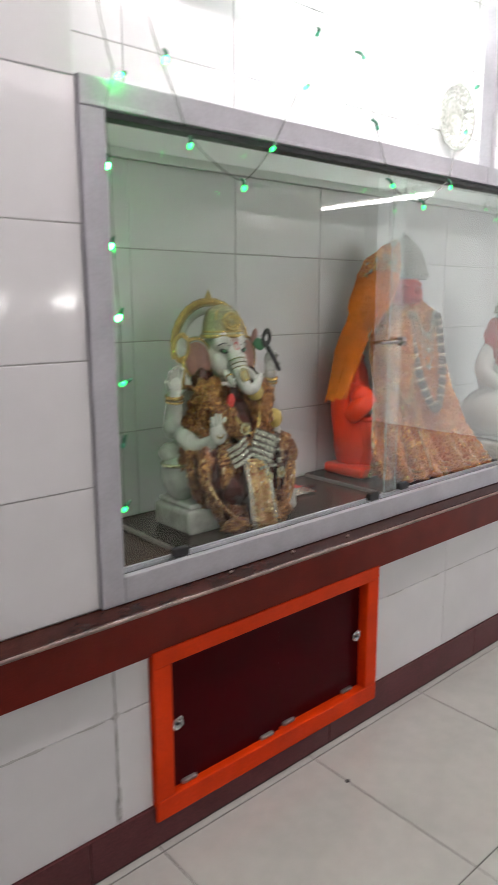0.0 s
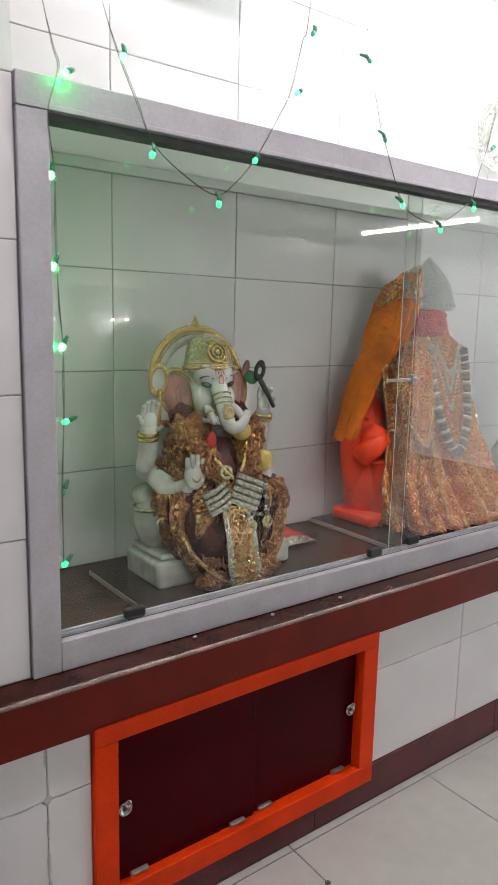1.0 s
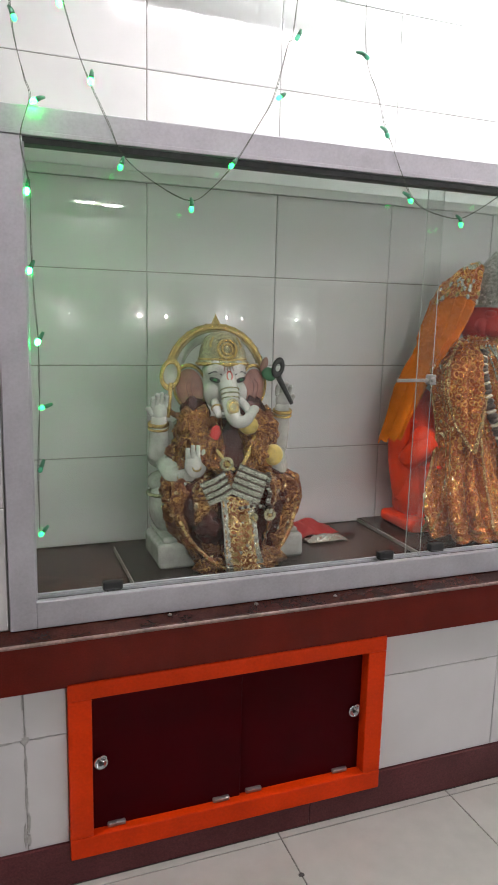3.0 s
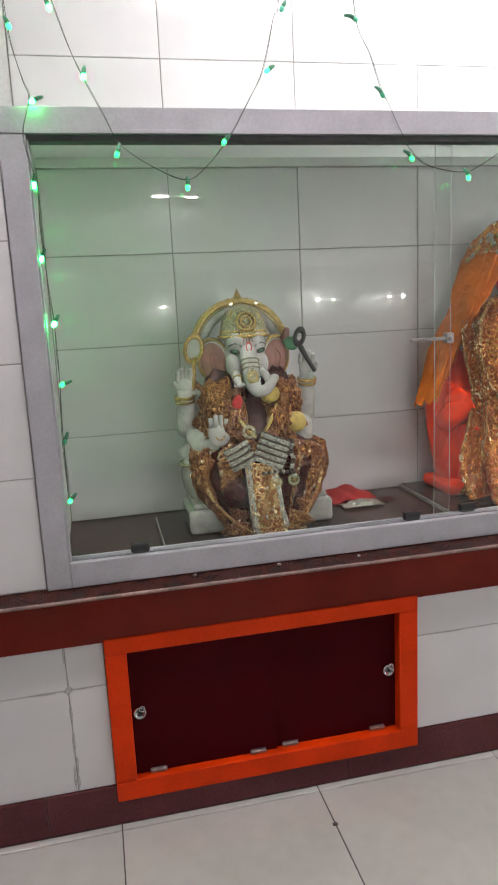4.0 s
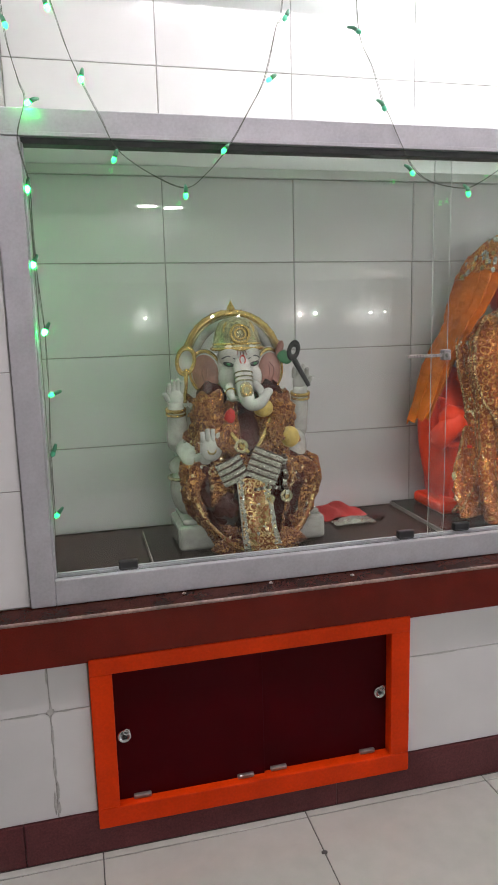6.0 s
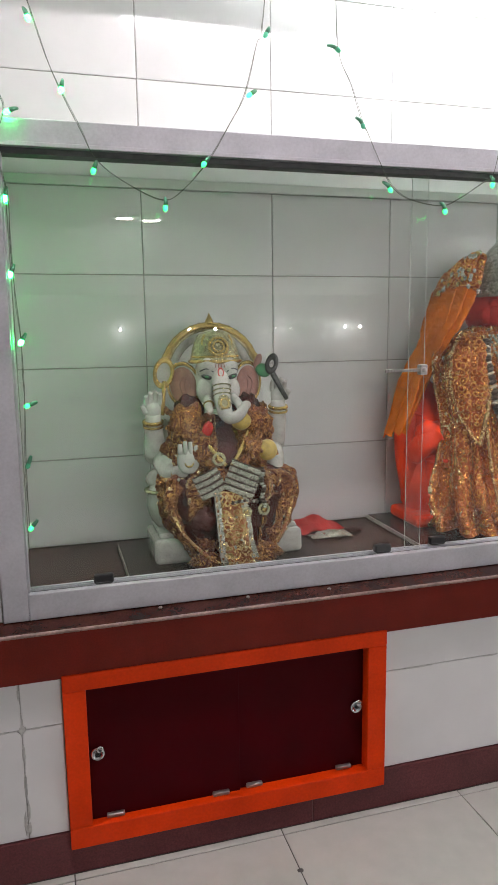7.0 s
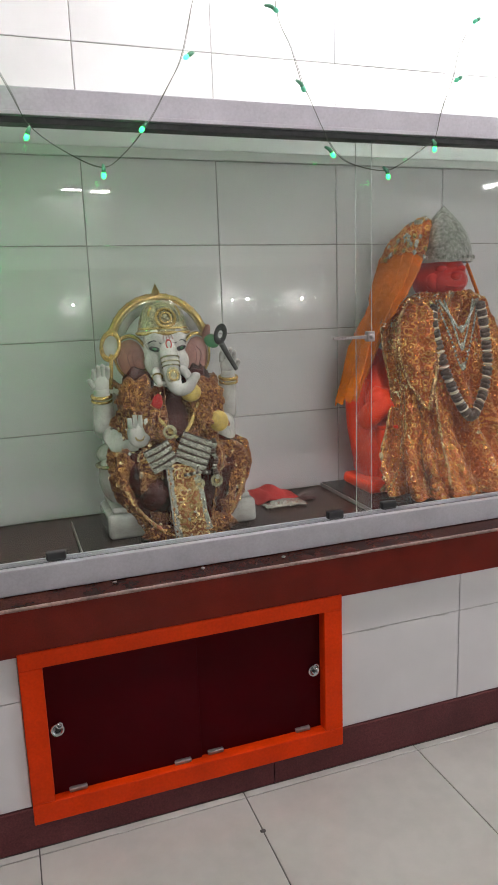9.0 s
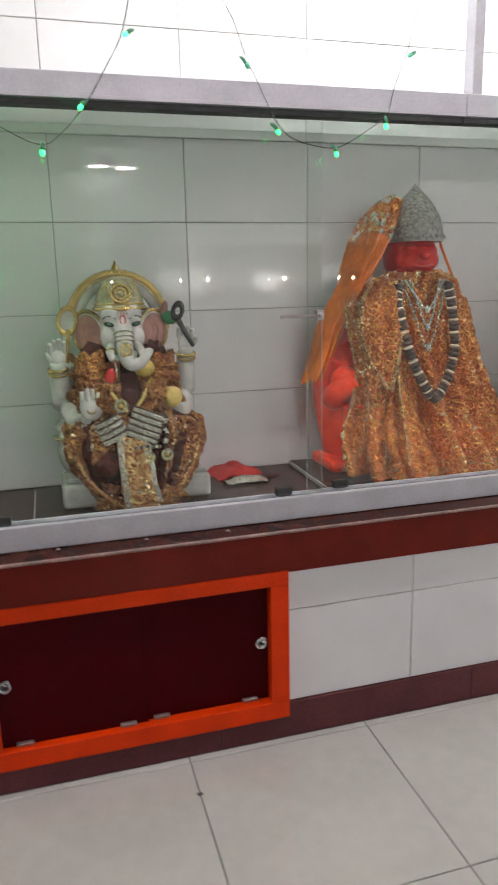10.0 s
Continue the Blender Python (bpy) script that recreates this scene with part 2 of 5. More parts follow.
# ---- mesh tools ----
def smooth_path(pts, steps=6):
    """A Catmull-Rom path through the points (any number of columns)."""
    p = np.array(pts, float)
    q = np.vstack([2 * p[0] - p[1], p, 2 * p[-1] - p[-2]])
    out = []
    for i in range(1, len(q) - 2):
        for s in range(steps):
            u = s / steps
            a, b, c, d = q[i - 1], q[i], q[i + 1], q[i + 2]
            out.append(0.5 * (2 * b + (c - a) * u + (2 * a - 5 * b + 4 * c - d) * u * u + (3 * b - a - 3 * c + d) * u ** 3))
    out.append(p[-1])
    return np.array(out)


class Shape:
    """Gathers pieces of one mesh, each with its material."""

    def __init__(self):
        self.v, self.f, self.m, self.s, self.mats = [], [], [], [], []

    def slot(self, material):
        if material not in self.mats:
            self.mats.append(material)
        return self.mats.index(material)

    def add(self, verts, faces, material, smooth=True):
        k, i = len(self.v), self.slot(material)
        self.v += [tuple(map(float, p)) for p in verts]
        for f in faces:
            self.f.append(tuple(k + a for a in f))
            self.m.append(i)
            self.s.append(smooth)
        return self

    def bm(self, bm, material, smooth=True):
        bm.verts.index_update()
        self.add([tuple(v.co) for v in bm.verts], [[v.index for v in f.verts] for f in bm.faces], material, smooth)
        bm.free()
        return self

    def box(self, x0, x1, y0, y1, z0, z1, material, bevel=0.002, seg=2):
        b = bmesh.new()
        bmesh.ops.create_cube(b, size=1)
        for v in b.verts:
            v.co = ((x0 + x1) / 2 + v.co.x * (x1 - x0), (y0 + y1) / 2 + v.co.y * (y1 - y0), (z0 + z1) / 2 + v.co.z * (z1 - z0))
        if bevel:
            bmesh.ops.bevel(b, geom=b.edges[:] + b.verts[:], offset=bevel, segments=seg, affect="EDGES", profile=0.5)
        return self.bm(b, material, False)

    def ell(self, c, r, material, rot=(0, 0, 0), n=18, rough=0.0, seed=0):
        u, v = n, max(8, n // 2 + 2)
        m = Euler([radians(a) for a in rot]).to_matrix()
        verts, faces = [], []
        for j in range(v + 1):
            th = math.pi * j / v
            for i in range(u):
                ph = 2 * math.pi * i / u
                d = Vector((math.sin(th) * math.cos(ph), math.sin(th) * math.sin(ph), math.cos(th)))
                k = 1 + (rough * noise.noise(d * 2.6 + Vector((seed, seed * 0.7, 3))) if rough else 0)
                p = m @ Vector((d.x * r[0] * k, d.y * r[1] * k, d.z * r[2] * k))
                verts.append((p.x + c[0], p.y + c[1], p.z + c[2]))
        for j in range(v):
            for i in range(u):
                a, b2 = j * u + i, j * u + (i + 1) % u
                faces.append((a, a + u, b2 + u, b2))
        return self.add(verts, faces, material)

    def tube(self, pts, radius, material, n=10, steps=5, flat=1.0, closed=False):
        """A round or flattened tube along a smooth path; radius may be one number or one for each point."""
        rad = [radius] * len(pts) if isinstance(radius, (int, float)) else radius
        path = smooth_path([(*p, r) for p, r in zip(pts, rad)], steps)
        verts, faces = [], []
        side = None
        for i, row in enumerate(path):
            a, b = path[max(i - 1, 0)][:3], path[min(i + 1, len(path) - 1)][:3]
            d = Vector(b - a).normalized()
            if side is None:
                side = d.cross(Vector((0, -1, 0.01)))
                if side.length < 1e-3:
                    side = d.cross(Vector((1, 0, 0)))
            side = (side - d * side.dot(d)).normalized()
            up = d.cross(side)
            for k in range(n):
                an = 2 * math.pi * k / n
                q = Vector(row[:3]) + side * (math.cos(an) * row[3]) + up * (math.sin(an) * row[3] * flat)
                verts.append(q)
        m = len(path)
        for i in range(m - 1):
            for k in range(n):
                a, b = i * n + k, i * n + (k + 1) % n
                faces.append((a, b, b + n, a + n))
        faces += [tuple(range(n - 1, -1, -1)), tuple((m - 1) * n + k for k in range(n))]
        return self.add(verts, faces, material)

    def ring(self, c, r1, r2, material, rot=(0, 0, 0), squash=1.0, n=36, k=8, a0=0.0, a1=360.0):
        m = Euler([radians(a) for a in rot]).to_matrix()
        full = abs(a1 - a0) >= 359.9
        rows = n if full else n + 1
        verts, faces = [], []
        for i in range(rows):
            an = radians(a0 + (a1 - a0) * i / n)
            for j in range(k):
                t = 2 * math.pi * j / k
                rr = r1 + r2 * math.cos(t)
                p = m @ Vector((rr * math.cos(an), rr * math.sin(an) * squash, r2 * math.sin(t)))
                verts.append((p.x + c[0], p.y + c[1], p.z + c[2]))
        for i in range(n if full else n):
            for j in range(k):
                a, b = i * k + j, i * k + (j + 1) % k
                o = ((i + 1) % rows) * k
                faces.append((a, b, o + (j + 1) % k, o + j))
        return self.add(verts, faces, material)

    def lathe(self, c, profile, material, n=28, rot=(0, 0, 0)):
        m = Euler([radians(a) for a in rot]).to_matrix()
        verts, faces = [], []
        for r, z in profile:
            for i in range(n):
                an = 2 * math.pi * i / n
                p = m @ Vector((r * math.cos(an), r * math.sin(an), z))
                verts.append((p.x + c[0], p.y + c[1], p.z + c[2]))
        for j in range(len(profile) - 1):
            for i in range(n):
                a, b = j * n + i, j * n + (i + 1) % n
                faces.append((a, b, b + n, a + n))
        return self.add(verts, faces, material)

    def sheet(self, fn, nu, nv, material, thick=0.004, crinkle=0.0, freq=60.0):
        """A cloth of real thickness over the square (u, v), both 0 to 1."""
        g = np.array([[fn(i / nu, j / nv) for i in range(nu + 1)] for j in range(nv + 1)], float)
        du, dv = np.gradient(g, axis=1), np.gradient(g, axis=0)
        nrm = np.cross(du, dv)
        nrm /= np.linalg.norm(nrm, axis=2, keepdims=True) + 1e-9
        if crinkle:
            for row, nr in zip(g, nrm):
                for q, d in zip(row, nr):
                    w = Vector(q) * freq
                    q += d * crinkle * (noise.noise(w) + 0.6 * noise.noise(w * 2.3))
        back = g - nrm * thick
        w = nu + 1
        verts = list(g.reshape(-1, 3)) + list(back.reshape(-1, 3))
        k = w * (nv + 1)
        faces = []
        for j in range(nv):
            for i in range(nu):
                a = j * w + i
                faces.append((a, a + 1, a + w + 1, a + w))
                faces.append((k + a, k + a + w, k + a + w + 1, k + a + 1))
        edge = [i for i in range(w)] + [j * w + nu for j in range(1, nv + 1)] + [nv * w + i for i in range(nu - 1, -1, -1)] + [j * w for j in range(nv - 1, 0, -1)]
        for a, b in zip(edge, edge[1:] + edge[:1]):
            faces.append((b, a, k + a, k + b))
        return self.add(verts, faces, material, not crinkle)

    def mesh(self, name):
        me = bpy.data.meshes.new(name)
        me.from_pydata(self.v, [], self.f)
        for m in self.mats:
            me.materials.append(m)
        me.polygons.foreach_set("material_index", self.m)
        me.polygons.foreach_set("use_smooth", self.s)
        me.update()
        return me


def thing(name, label, category, group="", kind="", at=(0, 0, 0)):
    """An empty at a thing's base, to which its parts are tied."""
    ob = new(name)
    ob.location = at
    ob.empty_display_size = 0.05
    return tagged(ob, label, category, group, kind)


def part(name, shape, parent, label=""):
    """ONE mesh under a thing or a part; the shape is given in the thing's own metres."""
    ob = new(name, shape.mesh(name))
    ob.parent = parent
    return tagged(ob, label)


def solid(name, shape, label, category, group="", kind="", at=(0, 0, 0)):
    """A thing that is a single mesh."""
    ob = new(name, shape.mesh(name))
    ob.location = at
    return tagged(ob, label, category, group, kind)


def lerp(rows, t):
    """Row of numbers at t (0 to 1) along evenly spaced rows."""
    p = t * (len(rows) - 1)
    i = min(int(p), len(rows) - 2)
    f = p - i
    f = f * f * (3 - 2 * f)
    return [a + (b - a) * f for a, b in zip(rows[i], rows[i + 1])]


# ---- the large structure ----
# the niche wall's tiled face lies in y = 0, the floor in z = 0; the niche goes back to y = 0.566
BACK, END, TOP = 0.566, 3.6, 3.0
WEST, EAST, SOUTH = -3.0, 14.0, -27.0


def wall(name, label, *boxes, material=GROUT):
    s = Shape()
    for b in boxes:
        s.box(*b, material, bevel=0)
    return solid(name, s, label, "wall", kind="structure")


floor = wall("floor", "cream polished vitrified tile floor with dark joints", (WEST, EAST, SOUTH, 0.9, -0.2, -0.004), material=FLOOR_JOINT)
floor["category"] = "floor"
ceiling = wall("ceiling", "pale grey painted hall ceiling", (WEST, EAST, SOUTH, 0.9, TOP, TOP + 0.15), material=CEILING_PAINT)
ceiling["category"] = "ceiling"
wall_pillar = wall("wall_pillar", "white glazed tile wall beside the showcase", (WEST, -0.002, 0.006, 0.9, 0, TOP))
wall_lower = wall("wall_lower", "white glazed tile wall under the showcase",
                  (-0.002, 0.15, 0.006, 0.30, 0, 0.745), (1.06, END, 0.006, 0.30, 0, 0.745),
                  (0.15, 1.06, 0.006, 0.30, 0, 0.1), (0.15, 1.06, 0.006, 0.30, 0.57, 0.745), (0.15, 1.06, 0.26, 0.30, 0.1, 0.57))
wall_back = wall("wall_back", "white glazed tile back wall of the showcase", (-0.002, END, BACK + 0.005, 0.9, 0, TOP))
wall_side = wall("wall_side", "plain white side wall of the showcase", (-0.002, 0.048, 0.05, BACK + 0.005, 0.745, 1.974), material=PLASTER)
wall_end = wall("wall_end", "plain white wall past the showcase", (END, EAST, 0.0, 0.9, 0, TOP), material=PLASTER)
# out-of-view hall walls, toned to weaken what the glass mirrors
wall_west = wall("wall_west", "unseen hall wall, grey to dim glass reflections", (WEST - 0.2, WEST, SOUTH, 0.9, 0, TOP), material=HALL_DIMMER)
wall_east = wall("wall_east", "unseen hall wall, grey to dim glass reflections", (EAST, EAST + 0.2, SOUTH, 0.9, 0, TOP), material=HALL_DIMMER)
wall_south = wall("wall_south", "unseen hall wall, grey to dim glass reflections", (WEST, EAST, SOUTH - 0.2, SOUTH, 0, TOP), material=HALL_DIMMER)
niche_floor = wall("niche_floor", "dark brown polished stone floor of the showcase", (0.048, END, 0.002, BACK + 0.004, 0.745, 0.770), material=BROWN_STONE)
niche_slab = wall("niche_slab", "white opal panel over the showcase", (-0.002, END, 0.056, BACK + 0.004, 1.976, 1.988), material=OPAL)
niche_strip = wall("niche_strip", "narrow grey strip under the slab", (0.048, END, BACK - 0.012, BACK + 0.004, 1.945, 1.9735), material=PLASTER)
beam = wall("wall_beam", "white plastered beam above the upper shelf", (-0.002, END, 0.0, 0.12, 2.69, TOP), material=PLASTER)
wall_doorway = wall("wall_doorway", "unseen wall, grey to dim glass reflections, with a wide open doorway", (5.0, 5.2, -7.0, -3.3, 0, TOP), (5.0, 5.2, -0.8, 0.0, 0, TOP), (5.0, 5.2, -3.3, -0.8, 2.75, TOP), material=HALL_DIMMER)
DAYLIGHT = mat("hazy_daylight", (0.8, 0.8, 0.8), rough=1.0, emit=DOOR_LIGHT, emit_color=(0.94, 0.98, 1.0))
s = Shape()
s.box(6.2, 6.25, -7.0, 0.0, 0.0, 2.95, DAYLIGHT, 0)
solid("backdrop", s, "pale hazy daylight outside the doorway", "backdrop", kind="structure")

# stone ledge under the glass: sloping top, worn nosing, upright band
ledge = thing("stone_ledge", "polished maroon stone ledge with a worn edge", "ledge", kind="structure")
s = Shape()
prof = [(0.002, 0.752), (-0.054, 0.7395), (-0.058, 0.7365), (-0.058, 0.729), (-0.05, 0.726), (0.002, 0.726)]
for x0, x1 in ((WEST, END),):
    k = len(prof)
    vs = [(x0, y, z) for y, z in prof] + [(x1, y, z) for y, z in prof]
    s.add(vs, [(i, (i + 1) % k, (i + 1) % k + k, i + k) for i in range(k)] + [tuple(range(k))[::-1], tuple(range(k, 2 * k))], LEDGE_STONE, False)
part("ledge_top", s, ledge)
s = Shape()
s.tube([(WEST, -0.0565, 0.7335), (0.5, -0.0575, 0.7335), (END, -0.0565, 0.7335)], 0.0052, NOSING, n=8, steps=30)
part("nosing", s, ledge, "pale worn nosing")
s = Shape()
for x0, x1 in ((WEST, END),):
    s.box(x0, x1, -0.012, 0.004, 0.582, 0.727, GRANITE, 0.001, 1)
part("fascia", s, ledge)

# skirting stones
baseboard = thing("baseboard", "plum-coloured stone skirting along the floor", "skirting", kind="structure")
for k in range(-3, 5):
    x0 = -0.07 + 0.915 * k
    s = Shape()
    s.box(max(x0, WEST) + 0.001, min(x0 + 0.915, END) - 0.001, -0.007, 0.006, 0.0, 0.126, SKIRT, 0.0012, 1)
    part("skirting_stone", s, baseboard)

# ---- built-in cupboard ----
cabinet = thing("storage_cabinet", "built-in cupboard with orange frame and dark maroon sliding panels", "cabinet")
X0, X1, Z0, Z1, W = 0.132, 1.079, 0.079, 0.590, 0.061
for nm, b in (("top_rail", (X0, X1, Z1 - W + 0.013, Z1)), ("bottom_rail", (X0, X1, Z0, Z0 + W)),
              ("side_rail", (X0, X0 + W, Z0 + W, Z1 - W + 0.013)), ("side_rail", (X1 - W, X1, Z0 + W, Z1 - W + 0.013))):
    s = Shape()
    s.box(b[0], b[1], -0.0165 if nm == "side_rail" else -0.017, 0.03, b[2], b[3], ORANGE, 0.003, 2)
    part(nm, s, cabinet)
s = Shape()
s.box(X0 + 0.022, X1 - 0.022, 0.20, 0.22, Z0 + 0.02, Z1 - 0.02, ACRYLIC, 0)
part("back_panel", s, cabinet)
for x0, x1, y, kx in ((X0 + W - 0.01, 0.622, 0.012, 0.2165), (0.598, X1 - W + 0.01, 0.021, 0.992)):
    s = Shape()
    s.box(x0, x1, y, y + 0.006, Z0 + W - 0.006, Z1 - W + 0.012, ACRYLIC, 0.001, 1)
    panel = part("sliding_panel", s, cabinet)
    s = Shape()
    s.lathe((kx, y, 0.343), [(0.0, -0.004), (0.012, -0.004), (0.0165, 0.0), (0.019, 0.012), (0.0175, 0.016), (0.0135, 0.014), (0.012, 0.006), (0.0, 0.006)], CHROME, 24, (90, 0, 0))
    s.ell((kx, y - 0.012, 0.343), (0.006, 0.004, 0.006), BLACK, n=10)
    s.ring((kx + 0.006, y - 0.016, 0.357), 0.008, 0.0022, CHROME, (90, 20, 0), n=18, k=6)
    part("knob", s, panel, "chrome ring knob")
    for bx in ((x0 + 0.075, x1 - 0.06) if kx < 0.5 else (x0 + 0.068, x1 - 0.075)):
        s = Shape()
        s.box(bx - 0.025, bx + 0.025, y - 0.012, y + 0.001, Z0 + W + 0.001, Z0 + W + 0.013, STEEL, 0.003, 2)
        s.tube([(bx - 0.022, y - 0.012, Z0 + W + 0.010), (bx, y - 0.0135, Z0 + W + 0.012), (bx + 0.022, y - 0.012, Z0 + W + 0.010)], 0.0025, STEEL, n=6)
        part("roller_clip", s, panel, "dull metal roller clip")

# ---- aluminium frame and sliding glass ----
frame_thing = thing("showcase_frame", "grey aluminium frame of the glass showcase", "window frame", kind="structure")
s = Shape()
s.box(0.0, 0.063, -0.009, 0.055, 0.752, 1.9155, ALU, 0.002, 2)
s.box(0.0635, 0.068, 0.004, 0.05, 0.82, 1.905, ALU, 0.001, 1)
part("stile", s, frame_thing)
for x0, x1 in ((0.0, 1.636), (1.6385, END)):
    s = Shape()
    s.box(x0, x1, -0.0095, 0.055, 1.9165, 1.978, ALU, 0.002, 2)
    s.box(x0, x1, -0.011, -0.004, 1.9165, 1.926, ALU, 0.001, 1)
    part("header", s, frame_thing)
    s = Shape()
    # recessed lip, darkened to stand for the shadow under the header
    s.box(x0 + (0.064 if x0 == 0 else 0), x1, 0.006, 0.05, 1.902, 1.9162, ALU_SHADE, 0.001, 1)
    part("top_track", s, frame_thing, "top track coloured dark as channel shade")
s = Shape()
s.box(0.0635, END, -0.009, 0.012, 0.752, 0.822, ALU, 0.0025, 2)
s.box(0.0635, END, 0.0125, 0.058, 0.752, 0.812, ALU, 0.001, 1)
# dark strip drawn as the shaded gap between lip and track
s.box(0.0635, END, 0.0122, 0.0165, 0.812, 0.8215, ALU_SHADE, 0)
s.box(0.0635, END, 0.052, 0.058, 0.812, 0.821, ALU, 0.0015, 1)
s.box(0.0635, END, 0.0385, 0.0405, 0.812, 0.820, ALU, 0.0005, 1)
part("bottom_rail", s, frame_thing)
s = Shape()
s.box(1.658, 1.690, -0.004, 0.045, 1.9785, 2.69, ALU, 0.002, 2)
part("mullion", s, frame_thing)

# the two right-hand panes carry the painted reflection haze
for x0, x1, y, glass in ((0.066, 1.205, 0.026, GLASS), (1.163, 2.32, 0.044, HAZY_GLASS), (2.26, END - 0.01, 0.026, HAZY_GLASS)):
    s = Shape()
    s.box(x0, x1, y, y + 0.005, 0.8135, 1.912, glass, 0)
    pane = solid("sliding_glass", s, "clear frameless sliding glass pane", "glass pane", group="showcase panes", kind="structure")
    pane.visible_shadow = False
    for x in (x0, x1):
        s = Shape()
        s.box(x - 0.0004, x + 0.0004, y + 0.0012, y + 0.0038, 0.8135, 1.912, GLASS_EDGE, 0)
        part("ground_edge", s, pane, "pale ground glass edge")
for x, y in ((0.257, 0.022), (1.078, 0.022), (1.273, 0.041), (2.06, 0.041)):
    s = Shape()
    s.box(x - 0.026, x + 0.026, y - 0.008, y + 0.014, 0.823, 0.847, RUBBER, 0.004, 2)
    s.box(x - 0.023, x + 0.023, y - 0.0095, y + 0.0, 0.8225, 0.828, RUBBER, 0.002, 1)
    solid("glass_stop", s, "small black rubber stop at the foot of the glass", "glass stop", group="glass stops")
lock = thing("glass_lock", "steel bar lock on the edges of the sliding glass", "lock")
s = Shape()
s.box(1.070, 1.186, 0.006, 0.012, 1.359, 1.3685, STEEL, 0.001, 1)
for k in range(9):
    s.box(1.078 + k * 0.010, 1.081 + k * 0.010, 0.0045, 0.0065, 1.360, 1.3675, STEEL, 0.0004, 1)
part("ratchet_bar", s, lock)
s = Shape()
s.box(1.178, 1.202, 0.000, 0.022, 1.350, 1.380, STEEL, 0.003, 2)
s.lathe((1.190, 0.0, 1.365), [(0.0, 0.006), (0.006, 0.006), (0.008, 0.0), (0.008, -0.004)], STEEL, 14, (90, 0, 0))
part("lock_barrel", s, lock)

# ---- lamps ----
def batten(x, y, z, length, along, label, name="tube_lamp", lit=FILL_TUBE_ON, group="", rods=0.0):
    """A fluorescent batten, its tube below (along x or y)."""
    t = thing(name, label, "lamp", group)
    t.location = (x, y, z)
    h = length / 2
    s = Shape()
    if along == "x":
        s.box(-h - 0.03, h + 0.03, -0.03, 0.03, 0.0, 0.045, WHITE_METAL, 0.004, 2)
    else:
        s.box(-0.03, 0.03, -h - 0.03, h + 0.03, 0.0, 0.045, WHITE_METAL, 0.004, 2)
    part("housing", s, t)
    s = Shape()
    a, b = ((-h, 0, -0.022), (h, 0, -0.022)) if along == "x" else ((0, -h, -0.022), (0, h, -0.022))
    s.tube([a, b], 0.014, lit, n=12, steps=2)
    part("tube", s, t, "glowing white tube")
    for e in ((a, b) if rods else ()):
        s = Shape()
        s.tube([(e[0], e[1] * 0.8, 0.04), (e[0], e[1] * 0.8, 0.04 + rods)], 0.006, WHITE_METAL, n=8, steps=2)
        part("rod", s, t)
    for e in (a, b):
        s = Shape()
        s.box(e[0] - 0.018, e[0] + 0.018, e[1] - 0.018, e[1] + 0.018, -0.04, 0.004, WHITE_METAL, 0.004, 2)
        part("lamp_holder", s, t)
    return t


# row of out-of-view battens, added to light the tiled front and floor
batten(-2.25, -0.58, 2.954, 1.2, "x", "unseen tube lamp added on the hall ceiling as fill light", group="hall tube lamps")
batten(-0.55, -0.58, 2.954, 1.2, "x", "unseen tube lamp added on the hall ceiling as fill light", group="hall tube lamps")
batten(1.15, -0.58, 2.954, 1.2, "x", "unseen tube lamp added on the hall ceiling as fill light", group="hall tube lamps")
batten(2.85, -0.58, 2.954, 1.2, "x", "unseen tube lamp added on the hall ceiling as fill light", group="hall tube lamps")
# one more unseen batten, added to throw frontal light into the niche
batten(1.9, -3.3, 2.954, 1.2, "x", "unseen tube lamp added on the hall ceiling as fill light", group="hall tube lamps", lit=DEEP_FILL_ON)
batten(1.19, -7.5, 2.954, 0.26, "x", "short white lamp on the hall ceiling", group="hall tube lamps", lit=FAR_ON)
batten(1.56, -7.6, 2.954, 0.26, "x", "short white lamp on the hall ceiling", group="hall tube lamps", lit=FAR_ON)
batten(3.80, -2.2, 2.30, 1.2, "y", "white tube lamp hung from the hall ceiling on two rods", group="hall tube lamps", lit=HUNG_ON, rods=0.66)
bay_tube = batten(1.85, BACK - 0.05, 2.90, 1.0, "x", "bright white tube lamp in the upper shelf bay", name="bay_tube_lamp", lit=BAY_ON)
bay_tube.rotation_euler = (radians(-90), 0, 0)
bay_tube.location = (1.85, BACK - 0.046, 2.90)

far_spots = [(5.18, -23.5), (5.95, -22.6), (8.76, -24.2), (9.5, -24.5), (11.0, -22.6), (11.75, -23.0), (2.6, -22.5)]
for x, y in far_spots:
    t = thing("pole_lamp", "small white bulb on a slim post", "lamp", "far hall lamps", at=(x, y, 0))
    s = Shape()
    s.tube([(0, 0, 0), (0, 0, 0.8), (0, 0, 1.5)], [0.06, 0.025, 0.022], WHITE_METAL, n=10)
    part("post", s, t)
    s = Shape()
    s.ell((0, 0, 1.585), (0.055, 0.055, 0.055), SPOT_ON, n=14)
    part("bulb", s, t, "glowing white bulb")


# ---- elephant-headed marble statue ----
SX, SY, SZ = 0.643, 0.305, 0.788
SLIM = (1.02, 0.70, 1.012)


def lean_back(ob, slope=0.12):
    """Leans a mesh back with height."""
    for v in ob.data.vertices:
        v.co.y += slope * (v.co.z - 0.1)

slab = thing("stone_slab", "black granite base slab with a pale cut edge", "slab", group="base slabs")
s = Shape()
s.box(0.338, 0.955, 0.085, 0.47, 0.7705, 0.787, BLACK_STONE, 0.0015, 1)
part("slab", s, slab)
s = Shape()
